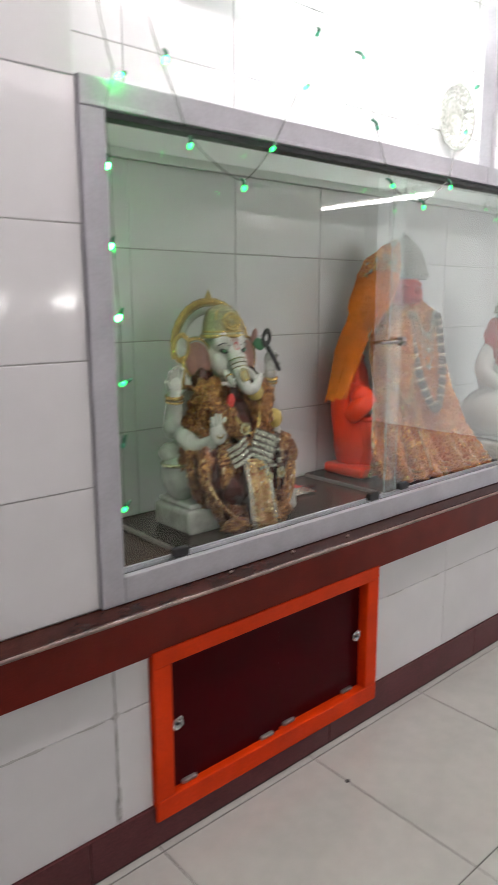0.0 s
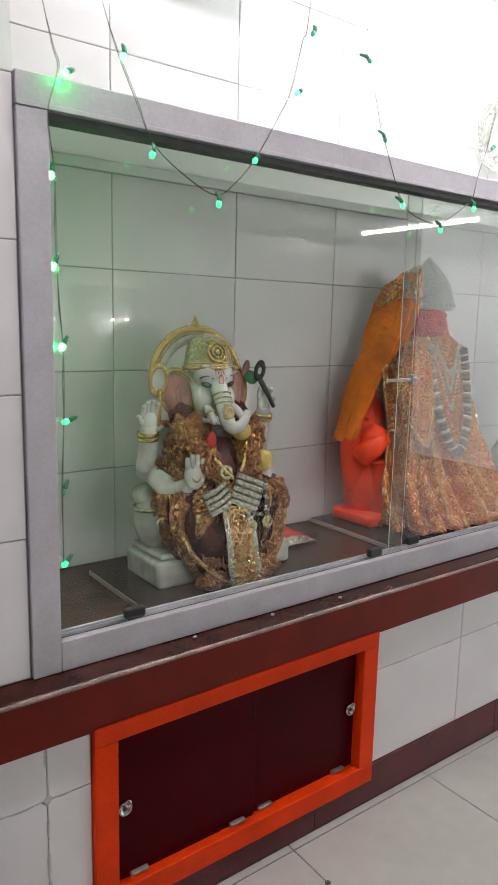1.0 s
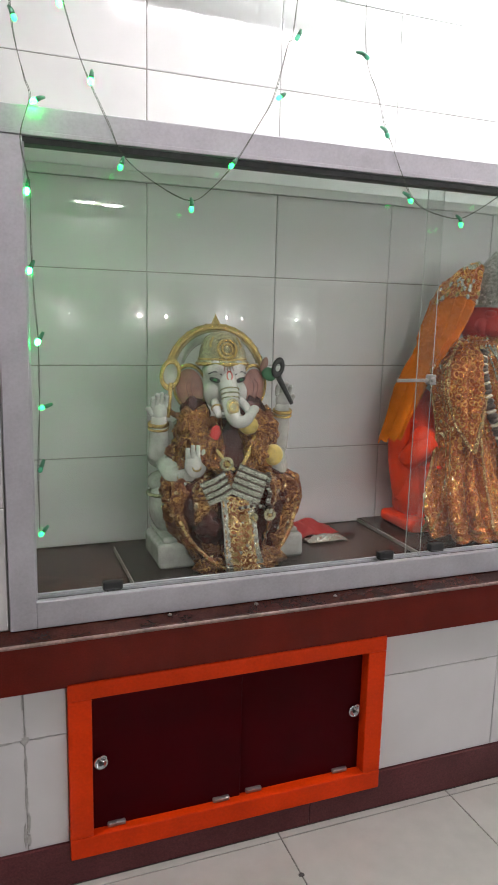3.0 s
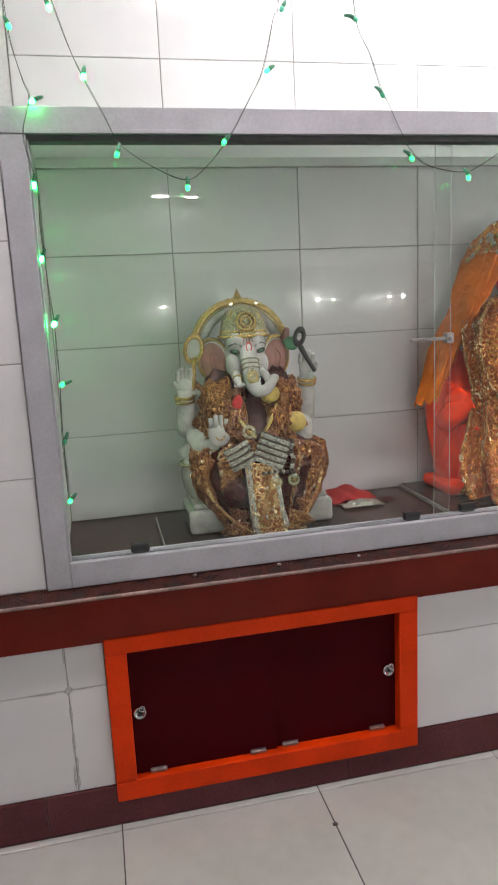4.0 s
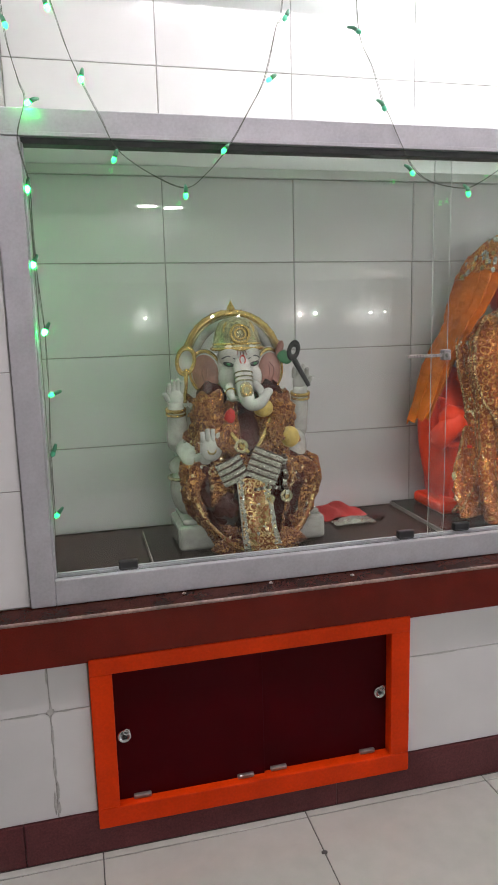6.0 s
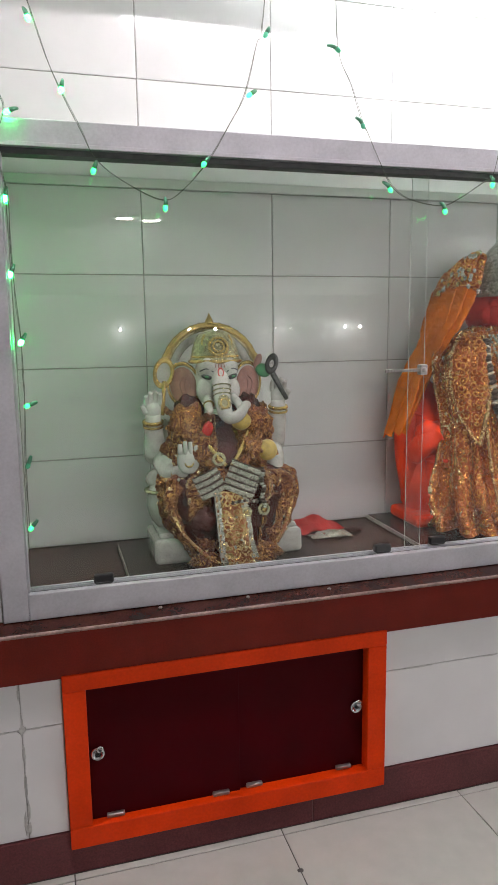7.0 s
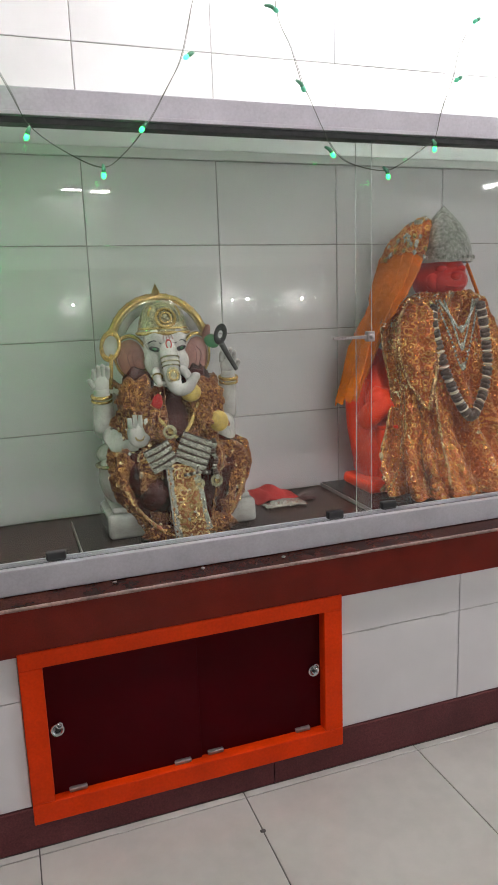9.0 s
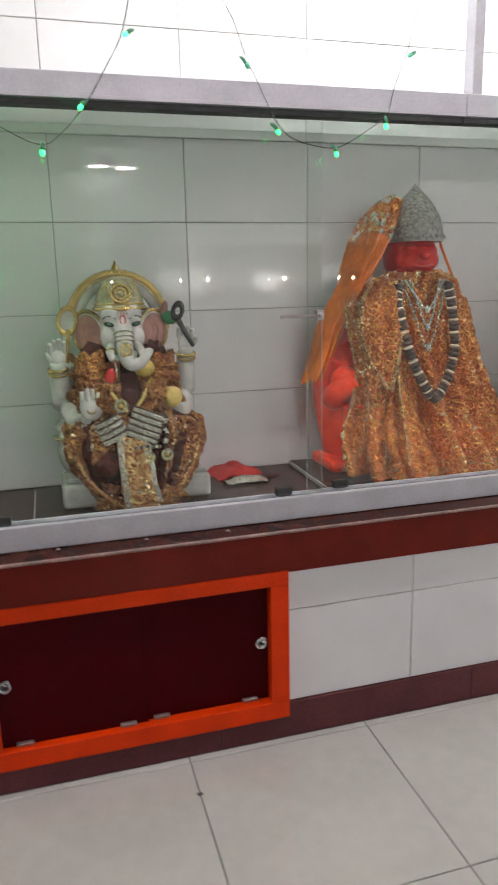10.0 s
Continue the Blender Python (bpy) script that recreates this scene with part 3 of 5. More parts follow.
s.box(0.3345, 0.3378, 0.085, 0.47, 0.772, 0.7868, PALE_EDGE, 0.0008, 1)
part("edge", s, slab, "pale cut edge")


def hand(s, c, side, material, up=1.0):
    s.ell(c, (0.026, 0.017, 0.032), material, (8, 0, side * 10))
    for k in range(4):
        x = c[0] - side * (0.021 - 0.0135 * k)
        h = (0.036, 0.043, 0.04, 0.03)[k]
        s.tube([(x, c[1] - 0.004, c[2] + 0.016), (x * 1.0 - side * 0.001, c[1] - 0.014, c[2] + 0.016 + h * 0.6 * up), (x, c[1] - 0.026, c[2] + 0.014 + h * up)], [0.0075, 0.0075, 0.006], material, n=8)
    s.tube([(c[0] + side * 0.022, c[1] - 0.004, c[2] - 0.005), (c[0] + side * 0.034, c[1] - 0.014, c[2] + 0.016)], [0.009, 0.007], material, n=8)


s = Shape()
# seat, bolster and back
s.box(-0.215, 0.245, -0.125, 0.15, 0.0, 0.075, MARBLE, 0.014, 3)
s.box(-0.20, 0.23, -0.11, 0.14, 0.075, 0.092, MARBLE, 0.008, 3)
s.ell((-0.165, 0.03, 0.165), (0.055, 0.09, 0.085), MARBLE)
s.ell((-0.17, 0.05, 0.235), (0.05, 0.07, 0.035), MARBLE)
s.ring((-0.17, 0.02, 0.205), 0.052, 0.006, PALE_GOLD, (0, 0, 0), 1.4)
s.ell((0.175, 0.04, 0.15), (0.05, 0.08, 0.08), MARBLE)
# trunk of the body, knees, shoulders
s.ell((0.005, -0.01, 0.25), (0.135, 0.115, 0.19), MARBLE, n=24)
s.ell((-0.10, -0.07, 0.17), (0.06, 0.08, 0.075), MARBLE)
s.ell((0.11, -0.07, 0.17), (0.06, 0.08, 0.075), MARBLE)
s.ell((-0.105, 0.0, 0.385), (0.055, 0.05, 0.05), MARBLE)
s.ell((0.115, 0.0, 0.385), (0.055, 0.05, 0.05), MARBLE)
for sg, el, hd in ((-1, (-0.190, 0.0, 0.315), (-0.196, -0.05, 0.455)), (1, (0.192, 0.0, 0.335), (0.198, -0.05, 0.485))):
    sh = (sg * 0.125, 0.01, 0.395)
    s.tube([sh, ((sh[0] + el[0]) / 2 + sg * 0.012, 0.01, (sh[2] + el[2]) / 2 - 0.005), el], [0.042, 0.038, 0.034], MARBLE, n=14)
    s.ell(el, (0.034, 0.034, 0.03), MARBLE, n=14)
    s.tube([el, ((el[0] + hd[0]) / 2, -0.03, (el[2] + hd[2]) / 2), (hd[0], hd[1], hd[2] - 0.01)], [0.034, 0.03, 0.022], MARBLE, n=14)
    s.ring((hd[0], hd[1] + 0.008, hd[2] - 0.035), 0.027, 0.006, GOLD, (12, 0, 0), n=24)
    s.ring((hd[0], hd[1] + 0.010, hd[2] - 0.048), 0.028, 0.004, GOLD, (12, 0, 0), n=24)
    hand(s, hd, sg, MARBLE)
# the blessing palm and the sweet-holding hand
s.tube([(-0.17, -0.02, 0.30), (-0.15, -0.10, 0.265), (-0.118, -0.165, 0.285)], [0.034, 0.03, 0.022], MARBLE, n=14)
s.ell((-0.112, -0.185, 0.315), (0.034, 0.015, 0.04), MARBLE)
for k in range(4):
    s.tube([(-0.136 + 0.015 * k, -0.19, 0.335), (-0.137 + 0.0155 * k, -0.194, 0.365 + (0.0, 0.008, 0.006, -0.004)[k])], [0.008, 0.0065], MARBLE, n=8, steps=2)
s.ring((-0.112, -0.196, 0.31), 0.012, 0.003, GOLD, (80, 0, 0), n=16, k=6)
s.tube([(0.18, -0.02, 0.31), (0.17, -0.09, 0.28), (0.145, -0.145, 0.285)], [0.034, 0.03, 0.022], MARBLE, n=14)
s.ell((0.132, -0.165, 0.33), (0.031, 0.03, 0.032), YELLOW)
s.ell((0.052, -0.172, 0.422), (0.031, 0.026, 0.027), YELLOW)
# head
s.ell((0, -0.05, 0.545), (0.066, 0.085, 0.095), MARBLE, n=24)
s.ell((-0.026, -0.09, 0.578), (0.038, 0.05, 0.042), MARBLE)
s.ell((0.026, -0.09, 0.578), (0.038, 0.05, 0.042), MARBLE)
s.ell((-0.038, -0.09, 0.512), (0.030, 0.04, 0.04), MARBLE)
s.ell((0.038, -0.09, 0.512), (0.030, 0.04, 0.04), MARBLE)
s.tube([(0, -0.075, 0.572), (0, -0.122, 0.548), (0, -0.148, 0.520), (0.0, -0.168, 0.485), (0.002, -0.180, 0.455), (0.014, -0.190, 0.436), (0.038, -0.194, 0.438), (0.056, -0.190, 0.456), (0.066, -0.186, 0.470), (0.078, -0.184, 0.468)],
       [0.026, 0.028, 0.0265, 0.025, 0.0235, 0.020, 0.017, 0.015, 0.013, 0.010], MARBLE, n=16)
for k, z in enumerate((0.525, 0.512, 0.500)):
    s.ring((0.0, -0.150 - 0.006 * k, z), 0.0272 - 0.0006 * k, 0.0022, PALE_GOLD, (-20, 0, 0), n=22, k=6)
s.ell((0.0, -0.192, 0.478), (0.020, 0.008, 0.026), PALE_GOLD, (-15, 0, 0), n=16)
s.ring((0.0, -0.199, 0.478), 0.012, 0.003, GOLD, (75, 0, 0), 1.2, n=18, k=6)
s.ring((0.0, -0.150, 0.566), 0.008, 0.0017, RED_PAINT, (75, 0, 0), 1.6, n=18, k=6)
for dx in (-0.012, -0.004, 0.004, 0.012):
    s.tube([(dx, -0.136, 0.592), (dx * 1.2, -0.142, 0.580)], 0.0013, PINK_DARK, n=5, steps=2)
s.tube([(-0.040, -0.13, 0.488), (-0.044, -0.165, 0.470), (-0.040, -0.186, 0.452)], [0.014, 0.013, 0.009], MARBLE, n=10)
s.tube([(0.036, -0.13, 0.492), (0.046, -0.168, 0.476), (0.046, -0.188, 0.462)], [0.014, 0.013, 0.008], MARBLE, n=10)
s.ring((-0.042, -0.160, 0.473), 0.0145, 0.003, GOLD, (-50, 0, 0), n=18, k=6)
for sg in (-1, 1):
    s.ell((sg * 0.040, -0.128, 0.553), (0.0175, 0.006, 0.0078), BLACK, (0, sg * -14, sg * 22), n=12)
    s.ell((sg * 0.040, -0.1315, 0.553), (0.0078, 0.004, 0.0045), GREEN_PAINT, (0, sg * -14, sg * 22), n=10)
    s.tube([(sg * 0.020, -0.137, 0.568), (sg * 0.040, -0.134, 0.577), (sg * 0.058, -0.118, 0.570)], 0.0024, BLACK, n=6)
    s.ell((sg * 0.098, -0.035, 0.528), (0.056, 0.018, 0.072), MARBLE, (0, sg * 8, sg * 24))
    s.ell((sg * 0.100, -0.047, 0.524), (0.043, 0.013, 0.058), PINK, (0, sg * 8, sg * 24))
    s.ring((sg * 0.099, -0.046, 0.528), 0.050, 0.0045, GOLD, (90, sg * 8, sg * 24), 1.28, n=28, k=6)
    for k in range(3):
        s.tube([(sg * (0.075 + 0.012 * k), -0.060, 0.565 - 0.006 * k), (sg * (0.085 + 0.014 * k), -0.062, 0.53), (sg * (0.078 + 0.012 * k), -0.062, 0.49)], 0.0016, PINK_DARK, n=5, steps=3)
    s.ell((sg * 0.092, -0.062, 0.452), (0.011, 0.01, 0.014), GOLD, n=12)
# crown
s.lathe((0, -0.055, 0.597), [(0.078, -0.006), (0.080, 0.004), (0.073, 0.014), (0.071, 0.035), (0.063, 0.058), (0.053, 0.078), (0.034, 0.090), (0.012, 0.096), (0.0, 0.098)], PALE_GOLD, 30)
s.ring((0, -0.055, 0.598), 0.079, 0.005, GOLD, n=36)
s.ring((0, -0.055, 0.612), 0.073, 0.0035, GOLD, n=36)
s.ring((0, -0.124, 0.642), 0.028, 0.0045, GOLD, (68, 0, 0), n=22, k=6)
s.ring((0, -0.126, 0.642), 0.016, 0.0035, GOLD, (72, 0, 0), n=20, k=6)
s.ell((0, -0.128, 0.642), (0.008, 0.006, 0.008), PALE_GOLD, n=10)
for sg in (-1, 1):
    s.tube([(sg * 0.028, -0.11, 0.63), (sg * 0.045, -0.098, 0.652), (sg * 0.036, -0.092, 0.676)], 0.0042, GOLD, n=6)
# arch behind the head
s.ring((0, 0.035, 0.555), 0.149, 0.012, GOLD, (90, 0, 0), 1.0, n=48, a0=-10, a1=190)
s.ring((0, 0.040, 0.555), 0.124, 0.016, MARBLE, (90, 0, 0), 1.0, n=48, a0=-10, a1=190)
s.ring((0, 0.032, 0.555), 0.138, 0.006, PALE_GOLD, (90, 0, 0), 1.0, n=48, a0=-10, a1=190)
for k in range(15):
    an = radians(10 + 160 * k / 14)
    s.ell((0.160 * math.cos(an), 0.035, 0.555 + 0.160 * math.sin(an)), (0.0035, 0.006, 0.0035), GOLD, n=8)
s.lathe((0, 0.035, 0.712), [(0.012, 0.0), (0.013, 0.008), (0.006, 0.02), (0.0, 0.034)], GOLD, 12)
# attributes in the raised hands
s.ring((-0.158, -0.045, 0.565), 0.026, 0.006, GOLD, (90, 12, 0), 1.5, n=26, k=7)
s.ell((-0.158, -0.04, 0.565), (0.022, 0.008, 0.034), MARBLE, (0, 12, 0))
s.tube([(-0.168, -0.055, 0.44), (-0.163, -0.06, 0.50), (-0.158, -0.05, 0.54)], 0.006, GOLD, n=8)
s.ring((0.176, -0.07, 0.585), 0.014, 0.0068, BLACK, (90, 18, 0), 1.6, n=26, k=8)
s.tube([(0.178, -0.07, 0.555), (0.196, -0.085, 0.515), (0.218, -0.085, 0.475)], [0.010, 0.008, 0.007], BLACK, n=8)
s.ell((0.150, -0.055, 0.565), (0.026, 0.012, 0.020), GREEN_PAINT, (0, 30, 0))
s.ell((0.135, -0.05, 0.592), (0.012, 0.010, 0.026), PINK, (0, 20, 0))
s.tube([(-0.08, -0.10, 0.40), (-0.05, -0.145, 0.34), (0.0, -0.155, 0.31), (0.05, -0.145, 0.34), (0.085, -0.10, 0.40)], 0.008, GOLD, n=8)
for k in range(24):
    an = k / 23 * math.pi
    s.ell((-0.095 * math.cos(an), -0.09 - 0.065 * math.sin(an), 0.405 - 0.10 * math.sin(an)), (0.0085, 0.0085, 0.0085), PALE_GOLD if k % 3 else GOLD, n=8)
statue = solid("marble_statue", s, "white marble elephant-headed seated statue with gilt crown and arch", "statue", at=(SX, SY, SZ))
statue.scale = SLIM
lean_back(statue)

# its garment
garment = thing("statue_garment", "maroon and gold brocade garment draped on the marble statue", "garment", at=(SX, SY, SZ))
garment.scale = SLIM
ROWS_SKIRT = [(0.285, 0.010, -0.045, 0.150, 0.120), (0.255, 0.016, -0.06, 0.182, 0.150), (0.19, 0.016, -0.065, 0.182, 0.160),
              (0.11, 0.016, -0.075, 0.160, 0.150), (0.045, 0.018, -0.085, 0.132, 0.138), (0.004, 0.02, -0.09, 0.118, 0.132)]


def skirt(a0, a1, swell=0.0, top=0.0, low=1.0, rows=ROWS_SKIRT, folds=19, depth=0.006, knees=0.16):
    def fn(u, v):
        z, cx, cy, rx, ry = lerp(rows, top + (low - top) * v)
        an = radians(a0 + (a1 - a0) * u)
        knee = sum(math.exp(-((math.degrees(an) - c) / 20) ** 2) for c in (212, 328)) * knees * math.sin(math.pi * min(1.0, v * 1.15 + 0.1))
        dip = -0.9 * knees * math.exp(-((math.degrees(an) - 270) / 24) ** 2) * v
        k = 1 + swell + knee + dip + (depth / 0.15) * (math.sin(an * folds + 3 * v) * (0.35 + 0.65 * v) + 0.8 * noise.noise(Vector((an * 4, v * 5, 2.2))))
        return (cx + math.cos(an) * rx * k, cy + math.sin(an) * ry * k, z + 0.004 * math.sin(an * folds * 0.5))
    return fn


s = Shape()
s.sheet(skirt(150, 392, 0.0, folds=23, depth=0.009), 120, 40, MAROON_CLOTH, 0.005, 0.003, 50)
part("underskirt", s, garment, "dark maroon satin underskirt")
for a, b, c in ((172, 248, 0.05), (296, 370, 0.05)):
    s = Shape()
    s.sheet(skirt(a, b, c, 0.02, 0.98, folds=17, depth=0.020), 90, 70, BROCADE, 0.005, 0.009, 38)
    part("side_drape", s, garment, "maroon and gold brocade side drape")
for sg in (-1, 1):
    s = Shape()
    s.tube([(0.016 + sg * 0.188, -0.135, 0.262), (0.016 + sg * 0.188, -0.175, 0.19), (0.016 + sg * 0.150, -0.215, 0.10), (0.018 + sg * 0.09, -0.235, 0.035), (0.018 + sg * 0.05, -0.240, 0.012)], [0.005, 0.006, 0.006, 0.006, 0.005], SASH, n=8, flat=0.5)
    part("gold_border", s, garment, "gold piped border")
    s = Shape()

    def shawl(u, v, sg=sg):
        a = smooth_path([(sg * 0.125, 0.02, 0.44), (sg * 0.118, -0.085, 0.428), (sg * 0.092, -0.168, 0.37), (sg * 0.05, -0.210, 0.305), (sg * -0.005, -0.228, 0.25)], 6)
        p = a[min(int(v * (len(a) - 1)), len(a) - 1)]
        w = (u - 0.5) * (0.095 - 0.03 * v)
        f = 0.007 * math.sin(u * 21 + v * 4)
        return (p[0] + w * 0.9, p[1] - f + abs(w) * 0.35, p[2] + sg * w * 0.35 + 0.004 * math.sin(v * 25))
    s.sheet(shawl, 36, 56, BROCADE, 0.005, 0.008, 42)
    part("shawl", s, garment, "gold brocade shawl end")
ROWS_CHEST = [(0.435, 0.0, -0.02, 0.085, 0.075), (0.40, 0.0, -0.02, 0.135, 0.105), (0.35, 0.004, -0.02, 0.158, 0.135), (0.30, 0.008, -0.025, 0.162, 0.155), (0.245, 0.012, -0.035, 0.160, 0.170)]
for a, b in ((178, 262), (280, 364)):
    s = Shape()
    s.sheet(skirt(a, b, 0.02, 0.0, 1.0, rows=ROWS_CHEST, knees=0.0, folds=15, depth=0.018), 70, 56, BROCADE, 0.005, 0.010, 40)
    part("bodice", s, garment, "crinkled gold brocade over the chest")
s = Shape()
s.sheet(skirt(256, 288, -0.01, 0.05, 1.0, rows=ROWS_CHEST, knees=0.0, folds=9, depth=0.006), 24, 24, MAROON_CLOTH, 0.004)
part("bodice", s, garment, "dark maroon satin under the necklace")
for cx, cz, tilt, w, n_ in ((-0.060, 0.250, 24, 0.044, 4), (0.040, 0.256, -24, 0.056, 5)):
    ca, sa = math.cos(radians(tilt)), math.sin(radians(tilt))
    s = Shape()
    for k in range(n_):
        d = (k - (n_ - 1) / 2) * 0.0185
        row = [(cx + e * w * ca - d * sa, -0.243 + 0.014 * abs(e), cz + e * w * sa + d * ca) for e in (-0.9, -0.45, 0, 0.45, 0.9)]
        s.tube(row, 0.0088, SILVER, n=10, flat=0.3)
        # dark line drawn as the shaded gap between two ridges
        s.tube([(x, y - 0.0035, z + 0.0088) for x, y, z in row], 0.0018, BEAD_GAP_DARK, n=6)
        for e in (-0.8, -0.4, 0.0, 0.4, 0.8):
            s.ell((cx + e * w * ca - d * sa, -0.247 + 0.014 * abs(e), cz + e * w * sa + d * ca), (0.0035, 0.003, 0.0055), SILVER, (0, -tilt, 0), n=8)
    part("waist_ornament", s, garment, "ridged silver foil waist ornament")
for x, z, rx, rz, sd in ((-0.104, 0.412, 0.052, 0.058, 2), (0.102, 0.398, 0.050, 0.056, 5), (-0.070, 0.345, 0.040, 0.050, 8), (0.078, 0.335, 0.036, 0.050, 11)):
    s = Shape()
    s.ell((x, -0.115 - (0.05 if z < 0.37 else 0), z), (rx, 0.045, rz), BROCADE, (0, 20 if x < 0 else -20, 0), n=40, rough=0.55, seed=sd)
    part("gathered_fold", s, garment, "crumpled gold brocade fold")
for sg in (-1, 1):
    s = Shape()
    s.ell((sg * 0.088, -0.055, 0.452), (0.042, 0.035, 0.046), MAROON_CLOTH, (0, sg * 25, 0), n=24, rough=0.3, seed=3 + sg)
    part("collar", s, garment, "dark maroon satin collar")
s = Shape()
s.ell((-0.050, -0.168, 0.400), (0.016, 0.012, 0.026), RED_CLOTH, (0, 18, 0), n=16, rough=0.2)
part("petal", s, garment, "dark red velvet petal")
s = Shape()
s.ell((-0.078, -0.205, 0.135), (0.046, 0.040, 0.046), MAROON_CLOTH, n=28, rough=0.25, seed=6)
part("knee_fold", s, garment, "shiny dark maroon satin over the knee")
for sg in (-1, 1):
    s = Shape()
    s.tube([(sg * 0.075, -0.165, 0.395), (sg * 0.045, -0.205, 0.345), (sg * 0.008, -0.232, 0.300)], [0.005, 0.006, 0.005], GOLD, n=8, flat=0.6)
    part("neck_band", s, garment, "gilt neck band")
for x, z, r in ((-0.028, 0.318, 0.016), (0.098, 0.165, 0.014), (0.045, 0.160, 0.012)):
    s = Shape()
    s.ring((x, -0.245 if z < 0.2 else -0.225, z), r, 0.0055, PALE_GOLD, (84, 0, 0), n=24, k=7)
    s.ell((x, -0.247 if z < 0.2 else -0.227, z), (r * 0.45, 0.006, r * 0.45), GOLD, n=12)
    part("medallion", s, garment, "gilt medallion")
s = Shape()
for k in range(16):
    s.ell((0.098 + 0.004 * math.sin(k), -0.232 - 0.001 * k, 0.285 - 0.0075 * k), (0.0085, 0.007, 0.0045), BEAD_GAP_DARK if k % 4 < 2 else SILVER, n=8)
for k in range(9):
    s.ell((0.004 + 0.009 * k, -0.252, 0.196 - 0.001 * abs(k - 4)), (0.005, 0.005, 0.006), SILVER if k % 2 else BEAD_GAP_DARK, n=8)
part("bead_string", s, garment, "string of dark and silver beads")


def ribbon(u, v):
    p = lerp([(0.0, -0.232, 0.225), (0.004, -0.246, 0.15), (0.010, -0.252, 0.07), (0.022, -0.246, 0.014), (0.032, -0.242, -0.024)], v)
    w = (u - 0.5) * (0.092 + 0.032 * v * v)
    return (p[0] + w, p[1] + 0.004 * math.sin(u * 15) + 0.003 * math.sin(v * 14), p[2] + 0.003 * math.sin(u * 9))


s = Shape()
s.sheet(ribbon, 26, 60, SASH, 0.004, 0.0025, 90)
sash = part("sash", s, garment, "hanging gold sash")
for c in (0.06, 0.94):
    s = Shape()
    s.sheet(lambda u, v, c=c: (ribbon(c + (u - 0.5) * 0.2, v)[0], ribbon(c, v)[1] - 0.0035 + 0.0012 * math.sin(v * 190), ribbon(c, v)[2]), 4, 90, SILVER, 0.002)
    part("sash_border", s, sash, "silver sequin border")
s = Shape()
s.ell((0.09, -0.20, 0.028), (0.062, 0.05, 0.034), BROCADE, rough=0.5, seed=4)
s.ell((-0.07, -0.20, 0.02), (0.05, 0.045, 0.026), BROCADE, rough=0.4, seed=7)
part("hem", s, garment, "gathered hem over the feet")

FACET = mat("gold_sequin", (1.0, 0.78, 0.46), rough=0.14, metal=0.95)


def sequin_work(parent, spots, size, seed):
    """Small tilted metal discs sewn on a cloth, added to make its glints; spots are places on it."""
    g = random.Random(seed)
    s = Shape()
    for q in spots:
        w = size * g.uniform(0.6, 1.3)
        m = Euler((g.uniform(-0.9, 0.9), g.uniform(-0.3, 0.3), g.uniform(-0.9, 0.9))).to_matrix()
        ring = [Vector((w * math.cos(a), -0.0015, 1.3 * w * math.sin(a))) for a in [k * math.pi / 3 for k in range(6)]]
        vs = [m @ v + Vector(q) for v in ring] + [Vector(q) + m @ Vector((0, -0.0035, 0)), Vector(q) + m @ Vector((0, 0.002, 0))]
        s.add(vs, [(k, (k + 1) % 6, 6) for k in range(6)] + [((k + 1) % 6, k, 7) for k in range(6)], FACET if g.random() < 0.75 else SILVER, False)
    ob = part("sequin_work", s, parent, "sequins scattered to make the cloth's glints")
    ob["kind"] = "stuff"


g = random.Random(21)
spots = []
for k in range(380):
    a = g.choice(((172, 248), (296, 370)))
    fn = skirt(a[0], a[1], 0.07, 0.02, 0.98, folds=17, depth=0.020)
    spots.append(fn(g.random(), g.random()))
for k in range(220):
    a = g.choice(((178, 262), (280, 364)))
    fn = skirt(a[0], a[1], 0.045, 0.0, 1.0, rows=ROWS_CHEST, knees=0.0, folds=15, depth=0.018)
    spots.append(fn(g.random(), g.random()))
for k in range(60):
    q = ribbon(g.random(), g.random())
    spots.append((q[0], q[1] - 0.004, q[2]))
sequin_work(garment, spots, 0.0054, 4)
for ob in garment.children_recursive:
    lean_back(ob)

# ---- vermilion statue, its cloak, veil and garland ----
slab2 = thing("stone_slab", "dark stone base slab with a pale cut edge", "slab", group="base slabs")
s = Shape()
s.box(1.284, 2.12, 0.075, 0.555, 0.7705, 0.786, BLACK_STONE, 0.0015, 1)
part("slab", s, slab2)
s = Shape()
s.box(1.2795, 1.2838, 0.075, 0.555, 0.7715, 0.7855, PALE_EDGE, 0.0008, 1)
part("edge", s, slab2, "pale cut edge")
HX, HY, HZ = 1.683, 0.31, 0.786
s = Shape()
s.ell((0.06, 0.12, 0.34), (0.14, 0.07, 0.36), VERMILION, n=26)
s.ell((-0.21, 0.13, 0.13), (0.105, 0.09, 0.14), VERMILION, rough=0.12, seed=1)
s.ell((-0.22, 0.15, 0.30), (0.085, 0.075, 0.20), VERMILION, rough=0.1, seed=2)
s.ell((-0.245, 0.075, 0.325), (0.055, 0.05, 0.05), VERMILION, rough=0.15, seed=3)
s.tube([(-0.27, 0.13, 0.10), (-0.295, 0.14, 0.26), (-0.285, 0.15, 0.38), (-0.21, 0.15, 0.50)], [0.045, 0.045, 0.042, 0.045], VERMILION, n=14)
s.tube([(-0.29, 0.10, 0.25), (-0.275, 0.06, 0.29), (-0.225, 0.06, 0.325)], [0.04, 0.042, 0.04], VERMILION, n=14)
s.tube([(-0.20, 0.07, 0.04), (-0.215, 0.06, 0.13), (-0.20, 0.07, 0.24)], [0.055, 0.05, 0.055], VERMILION, n=14)
